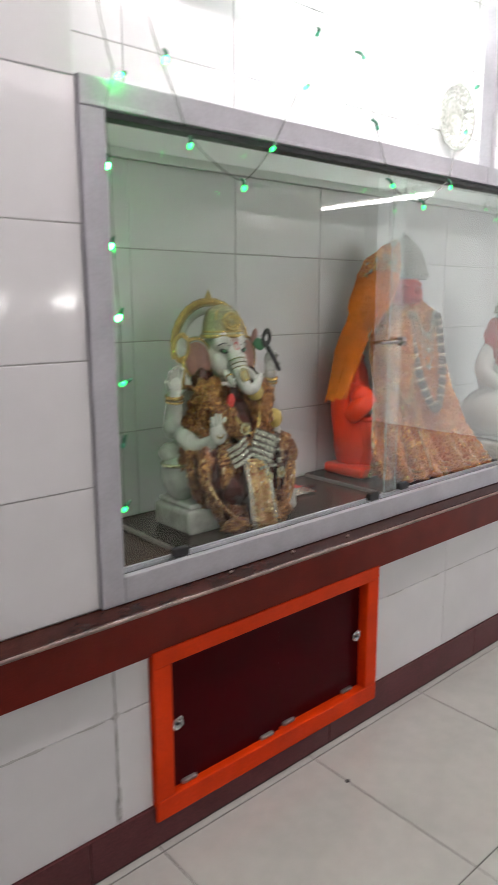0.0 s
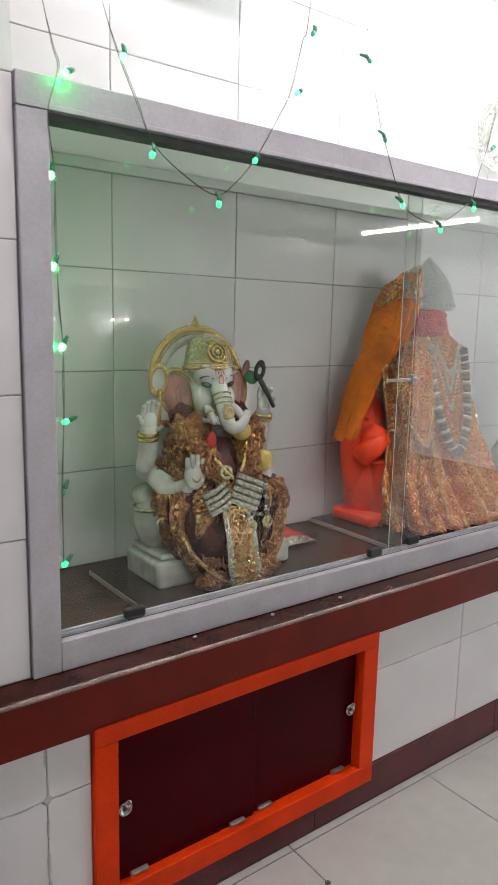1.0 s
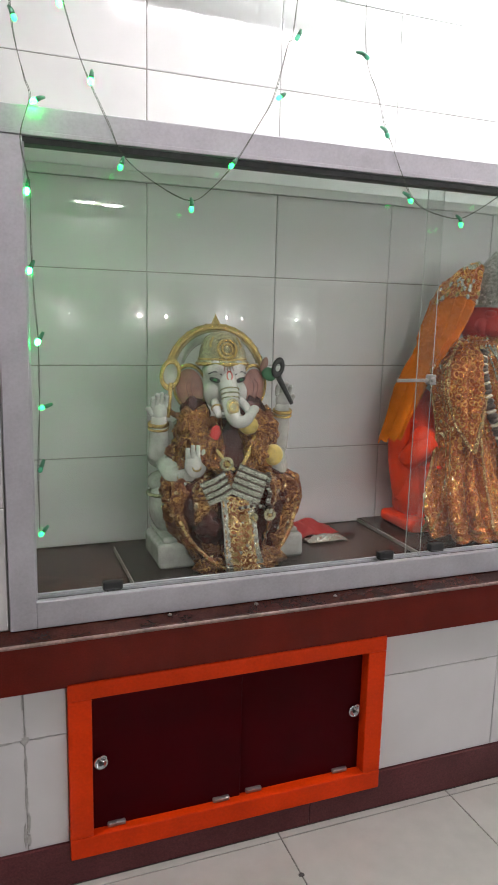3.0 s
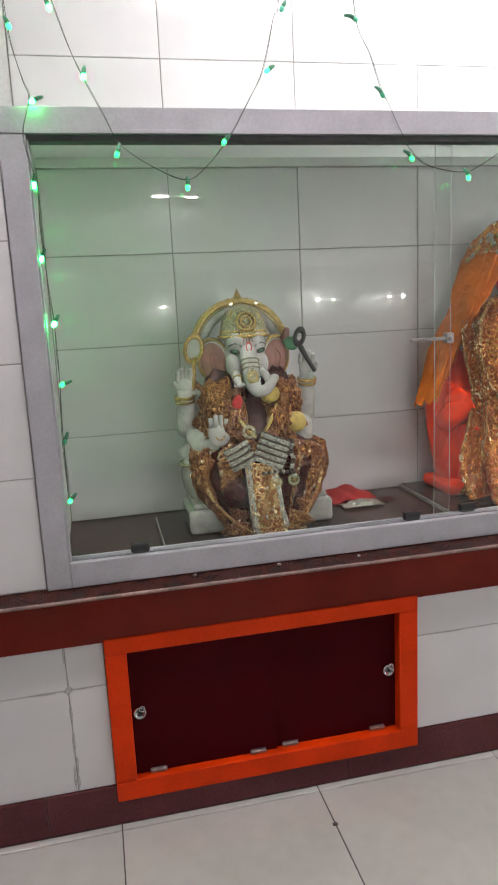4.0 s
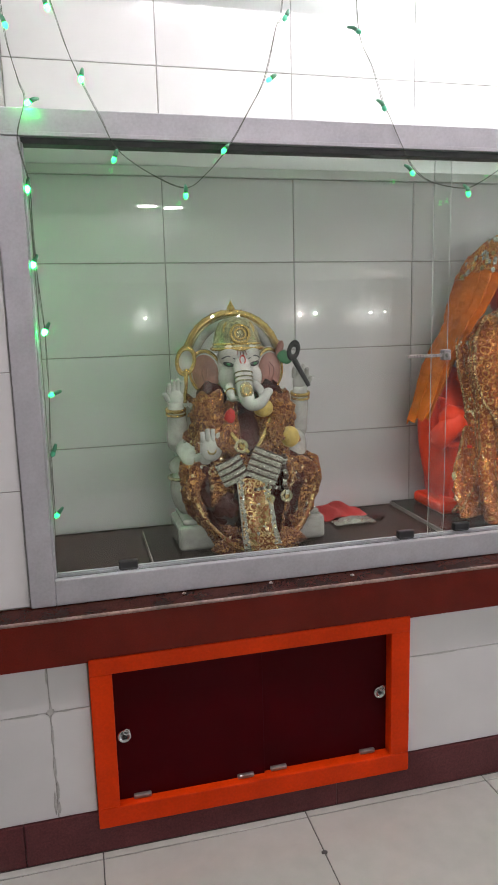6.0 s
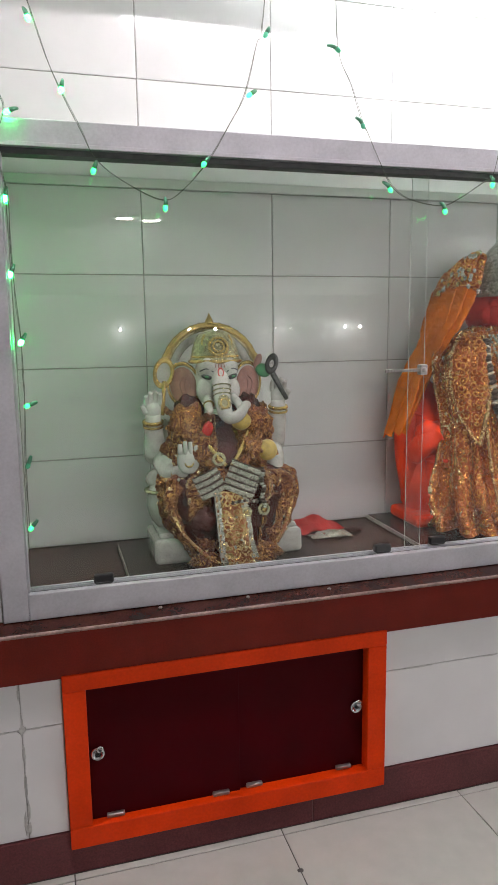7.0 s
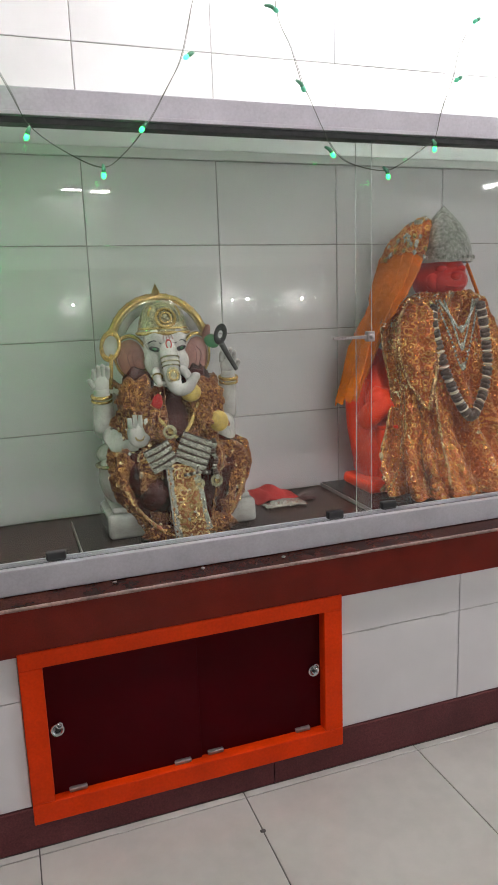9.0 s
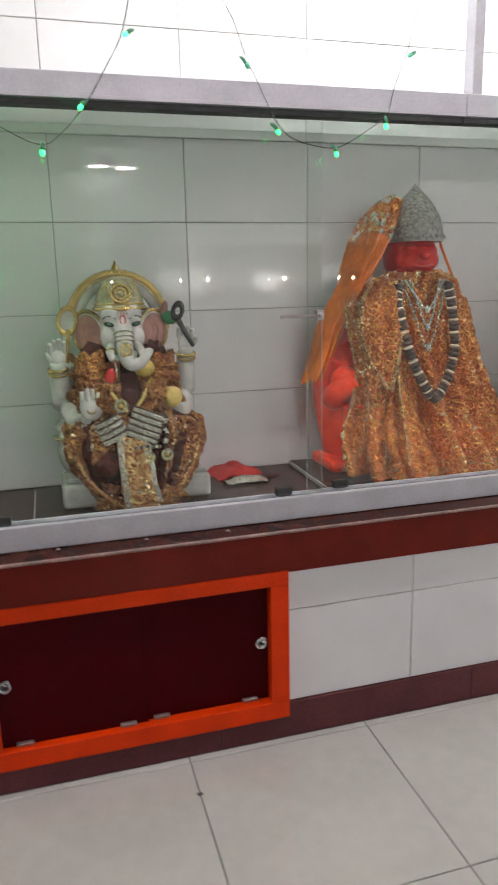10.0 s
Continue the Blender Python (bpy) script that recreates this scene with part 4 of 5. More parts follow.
s.ring((-0.205, 0.07, 0.235), 0.052, 0.008, VERMILION, n=24)
s.ring((-0.285, 0.14, 0.40), 0.045, 0.007, VERMILION, (0, 20, 0), n=24)
s.box(-0.325, -0.05, 0.0, 0.215, 0.0, 0.045, VERMILION, 0.018, 3)
s.ell((0.20, 0.12, 0.14), (0.09, 0.07, 0.14), VERMILION)
s.ell((0.02, 0.11, 0.64), (0.11, 0.06, 0.08), VERMILION)
s.ell((0.022, 0.115, 0.755), (0.102, 0.085, 0.098), FACE_RED, n=24)
s.ell((0.026, 0.050, 0.738), (0.068, 0.034, 0.052), FACE_RED)
s.ell((0.028, 0.018, 0.755), (0.022, 0.018, 0.016), FACE_RED, n=12)
s.tube([(-0.01, 0.022, 0.722), (0.026, 0.008, 0.716), (0.062, 0.022, 0.722)], 0.004, FACE_RED, n=8)
for sg in (-1, 1):
    s.ell((0.022 + sg * 0.040, 0.045, 0.782), (0.024, 0.016, 0.013), FACE_RED, n=12)
    s.ell((0.022 + sg * 0.056, 0.065, 0.740), (0.03, 0.026, 0.034), FACE_RED, n=12)
statue2 = solid("vermilion_statue", s, "orange-red coated stone statue wrapped in gold cloth", "statue", at=(HX, HY, HZ))

crown = thing("headdress", "tarnished embossed silver crown on the vermilion statue", "crown", at=(HX + 0.025, HY + 0.095, HZ + 0.815))
s = Shape()
s.lathe((0, 0, 0), [(0.102, -0.012), (0.107, 0.0), (0.103, 0.014), (0.098, 0.045), (0.084, 0.085), (0.062, 0.12), (0.036, 0.15), (0.015, 0.172), (0.004, 0.185), (0.0, 0.19)], CROWN_SILVER, 34)
part("cap", s, crown)
s = Shape()
for k in range(30):
    an = 2 * math.pi * k / 30
    s.ell((0.106 * math.cos(an), 0.106 * math.sin(an), 0.004), (0.006, 0.006, 0.007), CROWN_SILVER, n=8)
part("band", s, crown, "beaded silver band")

cloak = thing("brocade_cloak", "orange and gold brocade cloak wrapped round the vermilion statue", "garment", at=(HX, HY, HZ))
ROWS_CLOAK = [(0.700, 0.025, 0.09, 0.088, 0.090), (0.672, 0.02, 0.088, 0.155, 0.098), (0.60, -0.015, 0.085, 0.228, 0.105), (0.50, -0.015, 0.08, 0.245, 0.11),
              (0.36, 0.025, 0.075, 0.262, 0.12), (0.20, 0.05, 0.06, 0.295, 0.14), (0.08, 0.068, 0.03, 0.330, 0.175), (0.004, 0.082, 0.005, 0.350, 0.20)]


def cape(a0, a1, swell, top, low, folds, depth, seed, open_edge=0.0):
    def fn(u, v):
        t = top + (low - top) * v
        z, cx, cy, rx, ry = lerp(ROWS_CLOAK, t)
        an = radians(a0 + (a1 - a0) * u + open_edge * math.sin(v * 3.1) * (1 - u))
        f = math.sin(an * folds + 2.0 * noise.noise(Vector((an * 2, v * 2.5, seed)))) * (0.25 + 0.75 * t)
        k = 1 + swell + depth / 0.25 * (f + 0.7 * noise.noise(Vector((an * 5, t * 7, seed + 4))))
        deep = 0.026 * (0.25 + 0.75 * t) * (f + 0.5 * noise.noise(Vector((an * 9, t * 2, seed + 9))))
        return (cx + math.cos(an) * rx * k, cy + math.sin(an) * ry * k - deep, z + 0.006 * math.sin(an * 9 + seed) * v)
    return fn


s = Shape()
s.sheet(cape(222, 372, 0.0, 0.0, 1.0, 19, 0.030, 3.0), 200, 120, CLOAK, 0.005, 0.006, 42)
part("front_panel", s, cloak)
s = Shape()
s.sheet(cape(184, 258, 0.07, 0.02, 0.97, 15, 0.028, 8.0, open_edge=20), 110, 120, CLOAK, 0.005, 0.006, 42)
lapel = part("lapel", s, cloak)
edge_fn = cape(184, 258, 0.075, 0.02, 0.97, 15, 0.028, 8.0, open_edge=20)
s = Shape()
s.tube([edge_fn(0.01, v / 14) for v in range(15)], 0.009, SASH, n=7, steps=3, flat=0.5)
part("trim", s, lapel, "glittering gold and silver trim")
edge_fn2 = cape(184, 258, 0.078, 0.02, 0.97, 15, 0.028, 8.0, open_edge=20)
s = Shape()
s.tube([edge_fn2(0.97, v / 14) for v in range(15)], 0.010, SASH, n=7, steps=3, flat=0.5)
part("trim", s, lapel, "glittering gold trim")

for u, m_ in ((0.22, SASH), (0.30, SASH), (0.52, SASH), (0.75, SASH)):
    s = Shape()
    s.tube([tuple(np.array(edge_fn2(u, 0.12 + 0.84 * v / 16)) + np.array((-0.002, -0.006, 0))) for v in range(17)], [0.006 + 0.0015 * (v % 2) for v in range(17)], m_, n=6, steps=3, flat=0.5)
    part("trim", s, lapel, "glittering vertical trim")
front_fn = cape(222, 372, 0.012, 0.0, 1.0, 19, 0.030, 3.0)
for v in (0.935, 0.965):
    s = Shape()
    s.tube([tuple(np.array(front_fn(k / 40, v + 0.008 * math.sin(k)))) for k in range(41)], [0.007 + 0.003 * (k % 2) for k in range(41)], SASH, n=6, steps=2, flat=0.5)
    part("hem_trim", s, cloak, "bright gold hem")

g = random.Random(33)
spots = []
lap = cape(184, 258, 0.085, 0.02, 0.97, 15, 0.028, 8.0, open_edge=20)
frt = cape(222, 372, 0.014, 0.0, 1.0, 19, 0.030, 3.0)
for k in range(230):
    u = g.choice((0.05, 0.13, 0.24, 0.40, 0.62, 0.90)) + g.gauss(0, 0.018)
    spots.append(lap(min(max(u, 0.0), 1.0), g.random()))
for k in range(150):
    spots.append(frt(g.random(), 0.86 + 0.13 * g.random()))
for k in range(140):
    spots.append(frt(g.choice((0.3, 0.42, 0.58, 0.7, 0.86)) + g.gauss(0, 0.02), g.uniform(0.1, 0.9)))
sequin_work(cloak, spots, 0.0078, 9)

veil = thing("orange_veil", "orange gauze veil with gold sequins hung from the silver crown", "veil", at=(HX, HY, HZ))


def veil_fn(u, v):
    o = lerp([(-0.165, 0.15, 0.875), (-0.205, 0.15, 0.80), (-0.235, 0.16, 0.665), (-0.325, 0.17, 0.51), (-0.384, 0.17, 0.315)], v)
    i = lerp([(-0.03, 0.09, 0.945), (-0.10, 0.02, 0.81), (-0.178, 0.02, 0.69), (-0.248, 0.08, 0.53), (-0.300, 0.14, 0.345)], v)
    f = 0.017 * math.sin(u * 25 + 5 * v) * (0.3 + 0.7 * v) + 0.016 * noise.noise(Vector((u * 5, v * 6, 1.0)))
    bulge = math.sin(u * math.pi)
    return (o[0] + (i[0] - o[0]) * u - 0.012 * bulge, o[1] + (i[1] - o[1]) * u - 0.05 * bulge + f, o[2] + (i[2] - o[2]) * u + 0.035 * bulge * (1 - v) + f * 0.5)


s = Shape()
s.sheet(veil_fn, 60, 80, VEIL, 0.003, 0.004, 30)
gauze = part("gauze", s, veil)
s = Shape()
s.sheet(lambda u, v: tuple(np.array(veil_fn(0.02 + 0.96 * u, 0.005 + v * 0.26)) + np.array((-0.003, -0.006, 0.004))), 60, 40, CLOAK, 0.003, 0.005, 50)
part("sequin_band", s, veil, "gold sequin band over the head")
rnd = random.Random(12)
for k in range(34):
    s = Shape()
    u, v = rnd.uniform(0.06, 0.94), rnd.uniform(0.02, 0.25)
    p = veil_fn(u, v)
    s.ell((p[0] - 0.004, p[1] - 0.012, p[2] + 0.004), (0.0085, 0.004, 0.010), SILVER if k % 3 else GOLD, n=8)
    part("sequin", s, veil)
s = Shape()
s.sheet(lambda u, v: (lerp([(0.125, 0.1, 0.80), (0.195, 0.1, 0.66), (0.235, 0.1, 0.50)], v)[0] + 0.035 * u, 0.09 + 0.05 * u + 0.006 * math.sin(u * 11 + v * 5), lerp([(0, 0, 0.81), (0, 0, 0.66), (0, 0, 0.47)], v)[2] - 0.02 * u), 14, 30, VEIL, 0.003)
part("gauze", s, veil)

def on_cloak(x, z, off=0.042):
    """A point on the front of the cloak."""
    a, b = next((a, b) for a, b in zip(ROWS_CLOAK, ROWS_CLOAK[1:]) if a[0] >= z >= b[0])
    f = (a[0] - z) / (a[0] - b[0])
    _, cx, cy, rx, ry = [p + (q - p) * f for p, q in zip(a, b)]
    return (x, cy - ry * math.sqrt(max(0.05, 1 - ((x - cx) / rx) ** 2)) - off, z)


garland = thing("bead_garland", "long garland of dark and pale ringed beads", "garland", at=(HX, HY, HZ))
LEFT_STRAND = [on_cloak(x, z) for x, z in ((-0.100, 0.650), (-0.112, 0.60), (-0.098, 0.53), (-0.070, 0.43), (-0.036, 0.345), (-0.006, 0.29), (0.012, 0.27))]
RIGHT_STRAND = [on_cloak(x, z) for x, z in ((0.085, 0.655), (0.098, 0.60), (0.108, 0.52), (0.106, 0.43), (0.075, 0.345), (0.035, 0.285), (0.012, 0.27))]
for pts in (LEFT_STRAND, RIGHT_STRAND):
    path = smooth_path(pts, 6)
    s = Shape()
    for k, p in enumerate(path):
        d = path[min(k + 1, len(path) - 1)] - path[max(k - 1, 0)]
        tilt = math.degrees(math.atan2(d[0], -d[2]))
        if k % 3 == 2:
            s.ell(p, (0.019, 0.015, 0.0058), BEAD_PALE, (0, -tilt, 0), n=12)
        else:
            s.ell(p, (0.0195, 0.016, 0.011), BEAD_GAP_DARK, (0, -tilt, 0), n=12)
    part("strand", s, garland)
scarf = thing("scarf", "brocade scarf end hanging over the shoulder of the cloak", "scarf", at=(HX, HY, HZ))


def scarf_fn(u, v):
    l = lerp([(-0.165, 0.685), (-0.218, 0.60), (-0.226, 0.50), (-0.198, 0.40), (-0.148, 0.305)], v)
    r = lerp([(-0.105, 0.672), (-0.108, 0.59), (-0.098, 0.50), (-0.112, 0.42), (-0.140, 0.302)], v)
    x, z = l[0] + (r[0] - l[0]) * u, l[1] + (r[1] - l[1]) * u
    q = on_cloak(x, z, 0.050)
    return (q[0], q[1] + 0.010 * math.sin(u * 13 + v * 2) * math.sin(math.pi * min(1, v + 0.15)), q[2])


s = Shape()
s.sheet(scarf_fn, 40, 60, CLOAK, 0.004, 0.006, 42)
part("cloth", s, scarf)
for c in (0.0, 1.0):
    s = Shape()
    s.tube([tuple(np.array(scarf_fn(c, v / 16)) + np.array((0, -0.005, 0))) for v in range(17)], [0.0075 + 0.002 * (v % 2) for v in range(17)], SASH, n=7, steps=3, flat=0.5)
    part("trim", s, scarf, "glittering gold trim")

necklace = thing("silver_necklace", "fine silver chains on the brocade cloak", "necklace", at=(HX, HY, HZ))
for w, dz in ((0.07, 0.10), (0.055, 0.16), (0.08, 0.23)):
    s = Shape()
    path = smooth_path([on_cloak(0.0 + x, z, 0.034) for x, z in ((-w, 0.670), (-w * 0.6, 0.670 - dz * 0.5), (0.0, 0.670 - dz), (w * 0.6, 0.670 - dz * 0.5), (w, 0.670))], 10)
    for q in path:
        s.ell(q, (0.005, 0.005, 0.006), SILVER, n=8)
    s.ell(on_cloak(0.0, 0.673 - dz, 0.038), (0.012, 0.006, 0.015), SILVER, n=10)
    part("chain", s, necklace)

# ---- white statue farther along ----
TX, TY, TZ = 2.42, 0.30, 0.771
s = Shape()
s.box(-0.30, 0.32, -0.17, 0.2, 0.0, 0.09, MARBLE, 0.015, 3)
s.ell((-0.05, 0.0, 0.20), (0.22, 0.16, 0.13), MARBLE, n=24)
s.ell((-0.19, -0.06, 0.21), (0.10, 0.12, 0.10), MARBLE)
s.ell((0.0, 0.02, 0.40), (0.14, 0.11, 0.19), MARBLE, n=24)
s.tube([(-0.12, 0.02, 0.5), (-0.20, 0.0, 0.40), (-0.18, -0.08, 0.34)], [0.045, 0.042, 0.035], MARBLE, n=12)
s.ell((0.0, -0.02, 0.62), (0.085, 0.085, 0.10), MARBLE)
s.lathe((0.0, -0.02, 0.67), [(0.09, 0.0), (0.085, 0.03), (0.05, 0.08), (0.015, 0.11), (0.0, 0.13)], PALE_GOLD, 24)
solid("white_statue", s, "white marble seated statue with a gilt crown", "statue", at=(TX, TY, TZ))
cloths = thing("statue_cloths", "red shawl and yellow cloth on the white statue", "garment", at=(TX, TY, TZ))
s = Shape()
s.ell((-0.05, -0.03, 0.53), (0.115, 0.115, 0.14), RED_CLOTH, n=24, rough=0.25, seed=2)
part("shawl", s, cloths, "red shawl")
s = Shape()
s.ell((-0.02, -0.09, 0.22), (0.155, 0.135, 0.115), YELLOW, n=24, rough=0.3, seed=6)
part("lap_cloth", s, cloths, "bright yellow lap cloth")
s = Shape()
for k in range(26):
    an = math.pi * k / 25
    s.ell((-0.06 - 0.11 * math.cos(an), -0.13 - 0.03 * math.sin(an), 0.62 - 0.19 * math.sin(an)), (0.011, 0.01, 0.011), SILVER, n=8)
part("bead_string", s, cloths, "silver bead string")

# ---- loose things in the showcase ----
s = Shape()


def heap(u, v):
    x, y = -0.105 + 0.21 * u, -0.06 + 0.12 * v
    d = max(0.0, 1 - (abs(u - 0.42) * 1.9) ** 2 - (abs(v - 0.5) * 1.8) ** 2)
    return (x, y + 0.02 * (u - 0.5), 0.006 + 0.040 * d + 0.010 * d * math.sin(u * 17 + v * 9) + 0.006 * noise.noise(Vector((u * 6, v * 6, 0))))


s.sheet(heap, 40, 24, RED_CLOTH, 0.004)
solid("folded_cloth", s, "crumpled red cloth lying on the brown stone", "cloth", at=(1.035, 0.475, 0.771))
s = Shape()
s.sheet(lambda u, v: (-0.075 + 0.15 * u, -0.03 + 0.06 * v, 0.007 + 0.018 * max(0.0, math.sin(u * 3.1)) * math.sin(v * 3.1) + 0.007 * noise.noise(Vector((u * 9, v * 7, 5)))), 36, 16, SILVER, 0.003)
s.sheet(lambda u, v: (0.02 + 0.12 * u, -0.02 + 0.05 * v + 0.05 * u, 0.006 + 0.012 * max(0.0, math.sin(u * 3.1)) * math.sin(v * 3.1) + 0.004 * noise.noise(Vector((u * 9, v * 7, 9)))), 30, 14, MAROON_CLOTH, 0.003)
solid("foil_packet", s, "crumpled foil and maroon wrapping beside the red cloth", "packet", at=(1.055, 0.375, 0.771))
for x, y, z in ((0.645, -0.02, 0.7475), (0.885, -0.03, 0.746), (0.40, -0.02, 0.748)):
    s = Shape()
    s.ell((0, 0, 0.0025), (0.006, 0.004, 0.0032), PALE_EDGE, n=8, rough=0.4, seed=x * 10)
    solid("stone_chip", s, "tiny pale chip lying on the stone ledge", "debris", group="chips on the ledge", at=(x, y, z))
s = Shape()
s.lathe((0, 0, 0), [(0.0, 0.0), (0.07, 0.0), (0.10, 0.012), (0.145, 0.03), (0.150, 0.036), (0.145, 0.040), (0.10, 0.022), (0.07, 0.010), (0.0, 0.010)], CRYSTAL, 40, (90, 0, 0))
for r, n_, h in ((0.132, 30, -0.034), (0.110, 26, -0.025), (0.090, 22, -0.017)):
    for k in range(n_):
        an = 2 * math.pi * k / n_
        s.ell((r * math.cos(an), h, r * math.sin(an)), (0.011, 0.006, 0.009), CRYSTAL, n=8)
plate = solid("crystal_plate", s, "round cut-glass plate hung on the back tiles", "plate", at=(2.245, BACK - 0.001, 2.345))
s = Shape()
for k in range(7):
    s.tube([(0.02 * math.cos(k), 0.02 * math.sin(k), 0.0), (0.026 * math.cos(k), 0.026 * math.sin(k), -0.10 - 0.012 * (k % 3))], [0.006, 0.003], GOLD, n=7, steps=3)
s.ell((0, 0, 0.02), (0.035, 0.035, 0.03), GOLD)
s.tube([(0, 0, 0.03), (0, 0, 0.15), (0, 0, 0.262)], 0.003, GOLD, n=6)
solid("hanging_ornament", s, "small gold tassel ornament hanging in the upper bay", "ornament", at=(2.02, 0.06, 2.43 + 0.0))

# ---- string lights ----
string = thing("string_light", "string of small green bulbs hung along the showcase front", "string lights")
WY = -0.0145
STRANDS = (
    [(0.030, WY, 2.695), (0.036, WY, 2.40), (0.044, WY, 2.15), (0.062, WY, 2.03), (0.074, WY, 1.985), (0.055, WY, 1.90), (0.070, 0.006, 1.80), (0.070, 0.006, 1.70), (0.072, 0.006, 1.62), (0.074, 0.006, 1.54), (0.082, 0.006, 1.46), (0.078, 0.006, 1.38),
     (0.078, 0.006, 1.305), (0.075, 0.006, 1.15), (0.070, 0.006, 0.99)],
    [(0.060, WY, 2.695), (0.095, WY, 2.40), (0.165, WY, 2.15), (0.196, WY, 2.05), (0.245, WY, 1.95), (0.281, WY, 1.885), (0.345, WY, 1.835), (0.438, WY, 1.797), (0.495, WY, 1.83), (0.556, WY, 1.90), (0.612, WY, 1.985), (0.650, WY, 2.06),
     (0.683, WY, 2.18), (0.70, WY, 2.21), (0.715, WY, 2.40), (0.735, WY, 2.695)],
    [(0.860, WY, 2.695), (0.890, WY, 2.40), (0.905, WY, 2.19), (0.940, WY, 2.10), (0.972, WY, 2.012), (0.990, WY, 1.99), (1.020, WY, 1.925), (1.058, WY, 1.862), (1.110, WY, 1.826), (1.21, WY, 1.81), (1.270, WY, 1.83), (1.340, WY, 1.875), (1.375, WY, 1.90), (1.400, WY, 1.975),
     (1.430, WY, 2.06), (1.452, WY, 2.14), (1.486, WY, 2.215), (1.50, WY, 2.40), (1.53, WY, 2.695)],
    [(1.720, WY, 2.695), (1.735, WY, 2.40), (1.740, WY, 2.33), (1.755, WY, 2.14), (1.775, WY, 2.0), (1.84, WY, 1.875), (1.93, WY, 1.84), (2.06, WY, 1.87), (2.16, WY, 2.03), (2.21, WY, 2.3), (2.25, WY, 2.695)],
)
for pts in STRANDS:
    s = Shape()
    wob = [(x + 0.006 + 0.0018 * math.sin(k * 2.3), y, z + 0.008) for k, (x, y, z) in enumerate(pts)]
    s.tube(wob, 0.0009, WIRE, n=6, steps=6)
    s.tube([(x + 0.0028 * math.cos(k * 1.7), y - 0.002, z + 0.001) for k, (x, y, z) in enumerate(wob)], 0.0007, WIRE, n=5, steps=6)
    part("wire", s, string)
ON, DIM, OFF = BULB_ON, BULB_DIM, BULB_OFF
BULBS = [(0.046, 2.138, -20, DIM), (0.085, 1.976, 60, ON), (0.059, 1.795, 10, ON), (0.066, 1.619, 25, ON), (0.081, 1.457, 30, ON), (0.087, 1.299, 70, DIM), (0.078, 1.15, 20, OFF), (0.077, 0.987, 40, DIM),
         (0.140, 2.181, -20, ON), (0.206, 2.034, 10, ON), (0.271, 1.858, 20, ON), (0.440, 1.779, 5, ON), (0.541, 1.886, 40, ON), (0.661, 2.055, 55, DIM), (0.704, 2.198, 30, OFF),
         (0.893, 2.180, -60, OFF), (0.966, 2.003, -30, OFF), (1.048, 1.846, -35, ON), (1.217, 1.796, -15, ON), (1.366, 1.872, 5, ON), (1.437, 2.054, 60, OFF), (1.492, 2.207, 60, OFF),
         (1.735, 2.325, -20, DIM), (1.75, 2.145, -20, ON), (1.77, 1.99, -20, ON), (1.845, 1.855, -30, ON), (1.93, 1.82, 0, ON), (2.065, 1.85, 20, ON), (2.17, 2.03, 20, DIM)]
for x, z, tilt, state in BULBS:
    x, z = x + 0.006, z + 0.008
    lit = BULB_STRONG if state is ON and x < 0.25 else state
    if x < 0.1 and z < 1.9 and state is ON:
        lit = BULB_INNER
    d = Euler((0, radians(tilt), 0)).to_matrix()
    s = Shape()
    up = d @ Vector((0, 0, 1))
    c = Vector((max(x, 0.0715), 0.008, z) if x < 0.1 and z < 1.9 else (x, WY - 0.016, z))
    s.tube([c + up * 0.024 + Vector((0, 0.0 if x < 0.1 and z < 1.9 else 0.014, 0)), c + up * 0.012, c + up * 0.004], [0.0035, 0.0052, 0.0056], HOLDER, n=8, steps=2)
    holder = part("bulb_holder", s, string)
    s = Shape()
    s.ell(c - up * 0.003, (0.0062, 0.0062, 0.0085), lit, (0, tilt, 0), n=10)
    part("bulb", s, holder, {ON: "glowing green bulb", DIM: "dim green bulb", OFF: "unlit green bulb"}[state])


# ---- tiles ----
def tile_mesh(w, h, t, material, chamfer=0.0018):
    """A glazed tile in the xy plane with eased edges, its face up, w by h."""
    me = bpy.data.meshes.new("tile")
    a, b, c = w / 2, h / 2, chamfer
    lo = [(-a, -b, -t), (a, -b, -t), (a, b, -t), (-a, b, -t)]
    mid = [(-a, -b, -c * 0.6), (a, -b, -c * 0.6), (a, b, -c * 0.6), (-a, b, -c * 0.6)]
    hi = [(-a + c, -b + c, 0), (a - c, -b + c, 0), (a - c, b - c, 0), (-a + c, b - c, 0)]
    f = [(8, 9, 10, 11)]
    for i in range(4):
        j = (i + 1) % 4
        f += [(i, j, j + 4, i + 4), (i + 4, j + 4, j + 8, i + 8)]
    me.from_pydata(lo + mid + hi, [], f)
    me.materials.append(material)
    return me


MESHES = {}
rnd = random.Random(3)


def lay_tile(parent, x0, x1, b0, b1, plane, material, up=False, gap=0.0022, t=0.005):
    """One tile over [x0, x1] by [b0, b1], upright in y = plane or flat in z = plane."""
    w, h = round(x1 - x0 - gap, 4), round(b1 - b0 - gap, 4)
    key = (w, h, material.name)
    if key not in MESHES:
        MESHES[key] = tile_mesh(w, h, t, material)
    ob = new("tile", MESHES[key])
    cx, cb = (x0 + x1) / 2, (b0 + b1) / 2
    j = rnd.uniform
    if up:
        ob.matrix_basis = pose(cx, cb, plane + j(-0.0003, 0.0003), j(-0.03, 0.03), j(-0.03, 0.03), 0)
    else:
        ob.matrix_basis = pose(cx + j(-0.0004, 0.0004), plane + j(-0.0004, 0.0004), cb, 90 + j(-0.05, 0.05), 0, j(-0.05, 0.05))
    ob.parent = parent
    return ob


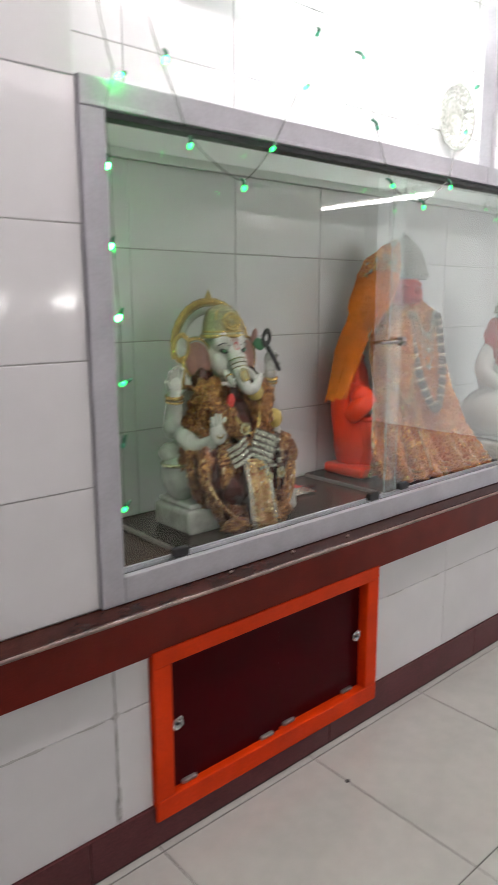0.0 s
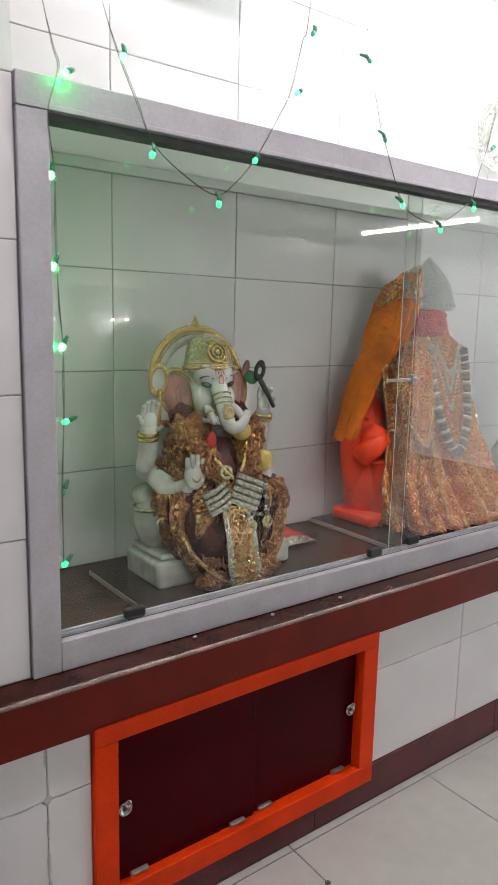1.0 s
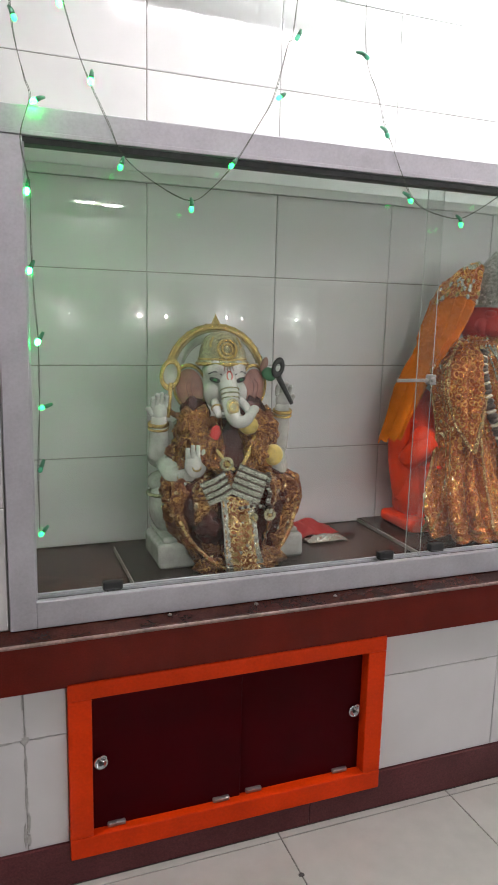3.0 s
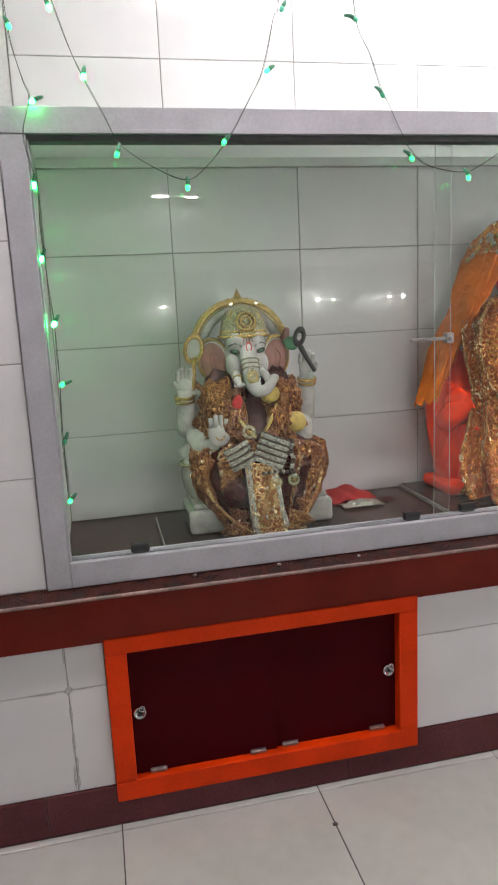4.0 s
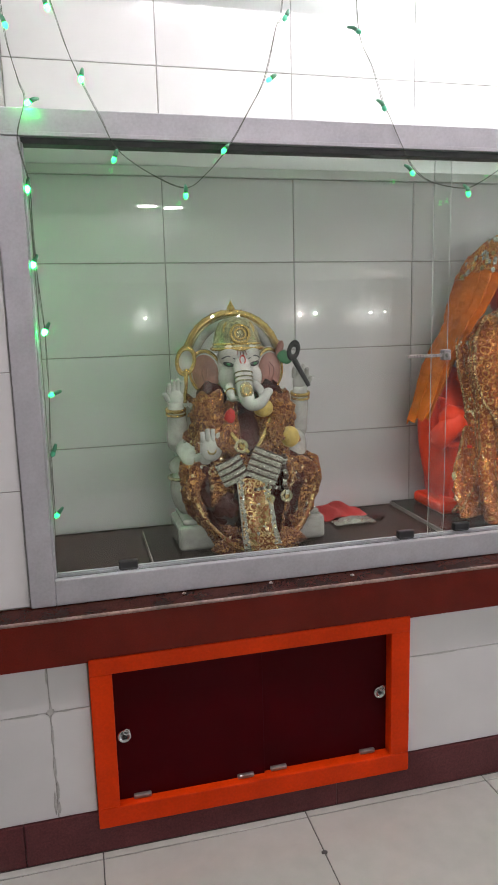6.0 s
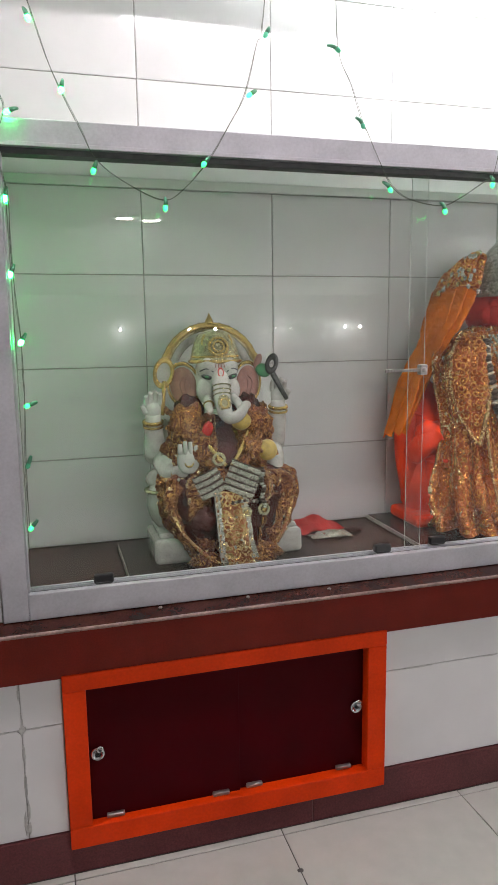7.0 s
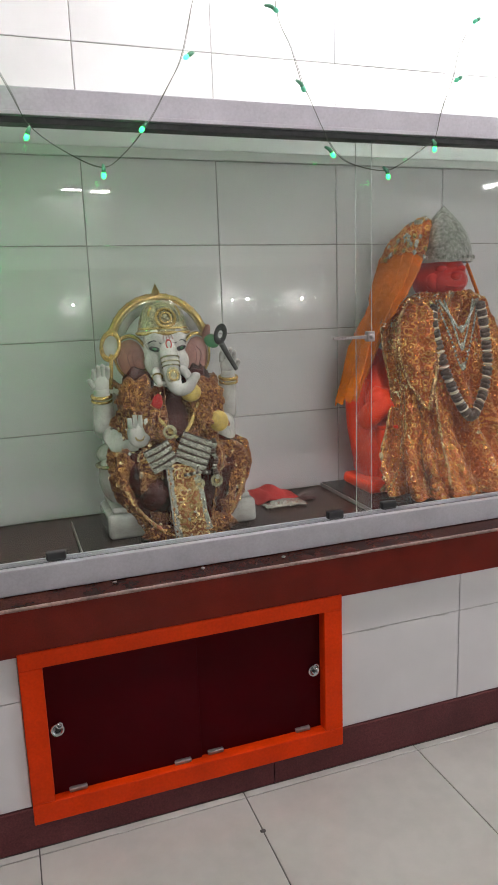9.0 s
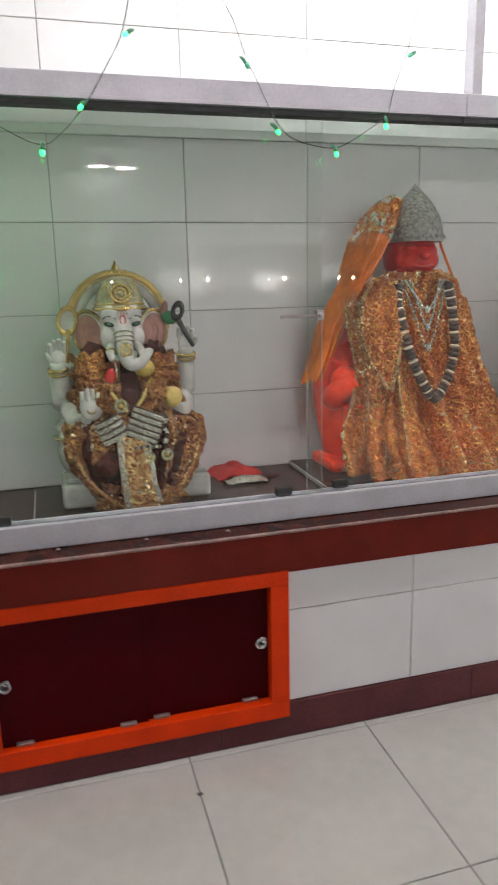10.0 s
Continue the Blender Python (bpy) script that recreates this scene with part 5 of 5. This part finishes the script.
ROWS_Z = [0.754, 1.066, 1.3665, 1.6690, 1.9715, 2.2740, 2.5765, 2.8790, TOP]
for k in range(6):
    x1 = -0.003 - 0.450 * k
    for b0, b1 in zip(ROWS_Z, ROWS_Z[1:]):
        lay_tile(wall_pillar, x1 - 0.45, x1, b0, b1, 0.0, TILE)
    for b0, b1 in ((0.127, 0.448), (0.448, 0.581)):
        lay_tile(wall_pillar, 0.024 - 0.45 * (k + 1), 0.024 - 0.45 * k, b0, b1, 0.0, TILE)
for xs in ([0.024, 0.131], [1.080, 1.520, 1.970, 2.420, 2.870, 3.320, END]):
    for x0, x1 in zip(xs, xs[1:]):
        for b0, b1 in ((0.127, 0.448), (0.448, 0.581)):
            lay_tile(wall_lower, x0, x1, b0, b1, 0.0, TILE, gap=0.003)
BACK_Z = [0.771, 1.0670, 1.3690, 1.6705, 1.9445]
BACK_X = [0.049, 0.4665, 0.9150, 1.3635, 1.8120, 2.2605, 2.7090, 3.1575, END]
for x0, x1 in zip(BACK_X, BACK_X[1:]):
    for b0, b1 in zip(BACK_Z, BACK_Z[1:]):
        lay_tile(wall_back, x0, x1, b0, b1, BACK, TILE, gap=0.0032)
    for b0, b1 in ((1.990, 2.278), (2.278, 2.580), (2.580, 2.882), (2.882, TOP)):
        lay_tile(wall_back, 0.0 if x0 < 0.1 else x0, x1, b0, b1, BACK, TILE, gap=0.0032)
# floor: the cut row by the wall, then whole tiles
FX = [0.137 + 0.604 * k for k in range(-5, 7)]
FY = [-0.007, -0.034] + [-0.034 - 0.604 * k for k in range(1, 7)]
for x0, x1 in zip(FX, FX[1:]):
    for y1, y0 in zip(FY, FY[1:]):
        lay_tile(floor, max(x0, WEST), x1, y0, y1, 0.0, FLOOR_TILE, up=True, gap=0.0035)
far_tiles = Shape()
for k in range(-5, 23):
    for j in range(0, 45):
        x0, y1 = 0.137 + 0.604 * k, FY[-1] - 0.604 * j
        if k < 6 and j < 0 or y1 - 0.604 < SOUTH:
            continue
        far_tiles.add([(x0 + 0.002, y1 - 0.602, 0), (x0 + 0.602, y1 - 0.602, 0), (x0 + 0.602, y1 - 0.002, 0), (x0 + 0.002, y1 - 0.002, 0)], [(0, 1, 2, 3)], FLOOR_TILE, False)
for k in range(6, 23):
    for j in range(0, 7):
        x0, y1 = 0.137 + 0.604 * k, -0.034 - 0.604 * (j - 0)
        if j < 6:
            far_tiles.add([(x0 + 0.002, y1 - 0.602, 0), (x0 + 0.602, y1 - 0.602, 0), (x0 + 0.602, y1 - 0.002, 0), (x0 + 0.002, y1 - 0.002, 0)], [(0, 1, 2, 3)], FLOOR_TILE, False)
ob = part("far_tiles", far_tiles, floor)
ob["kind"] = "stuff"
# dark spot in the floor joint
s = Shape()
s.ell((0, 0, 0.0), (0.009, 0.007, 0.002), FLOOR_JOINT, n=10, rough=0.3)
solid("joint_spot", s, "small dark worn spot in the floor joint", "stain", kind="structure", at=(0.740, -0.181, 0.001))
# grout smeared over a joint
rnd = random.Random(17)
SMEARS = [(0.024, 0.450, 0.011, 0.012), (0.027, 0.160, 0.006, 0.016)]
SMEARS += [(0.024 + rnd.gauss(0, 0.002), rnd.uniform(0.15, 0.57), rnd.uniform(0.0022, 0.004), rnd.uniform(0.015, 0.035)) for k in range(8)]
SMEARS += [(rnd.uniform(-0.6, 0.12), 0.448 + rnd.gauss(0, 0.0015), rnd.uniform(0.015, 0.04), rnd.uniform(0.0025, 0.004)) for k in range(8)]
SMEARS += [(rnd.uniform(1.1, 2.4), 0.448 + rnd.gauss(0, 0.001), rnd.uniform(0.015, 0.05), 0.0026) for k in range(6)]
for x, z, a, b in SMEARS:
    s = Shape()
    s.ell((0, 0, 0), (a, 0.0008, b), SMEAR, n=14, rough=0.5, seed=z * 9)
    ob = part("grout_smear", s, wall_lower)
    ob.location = (x, 0.0, z)
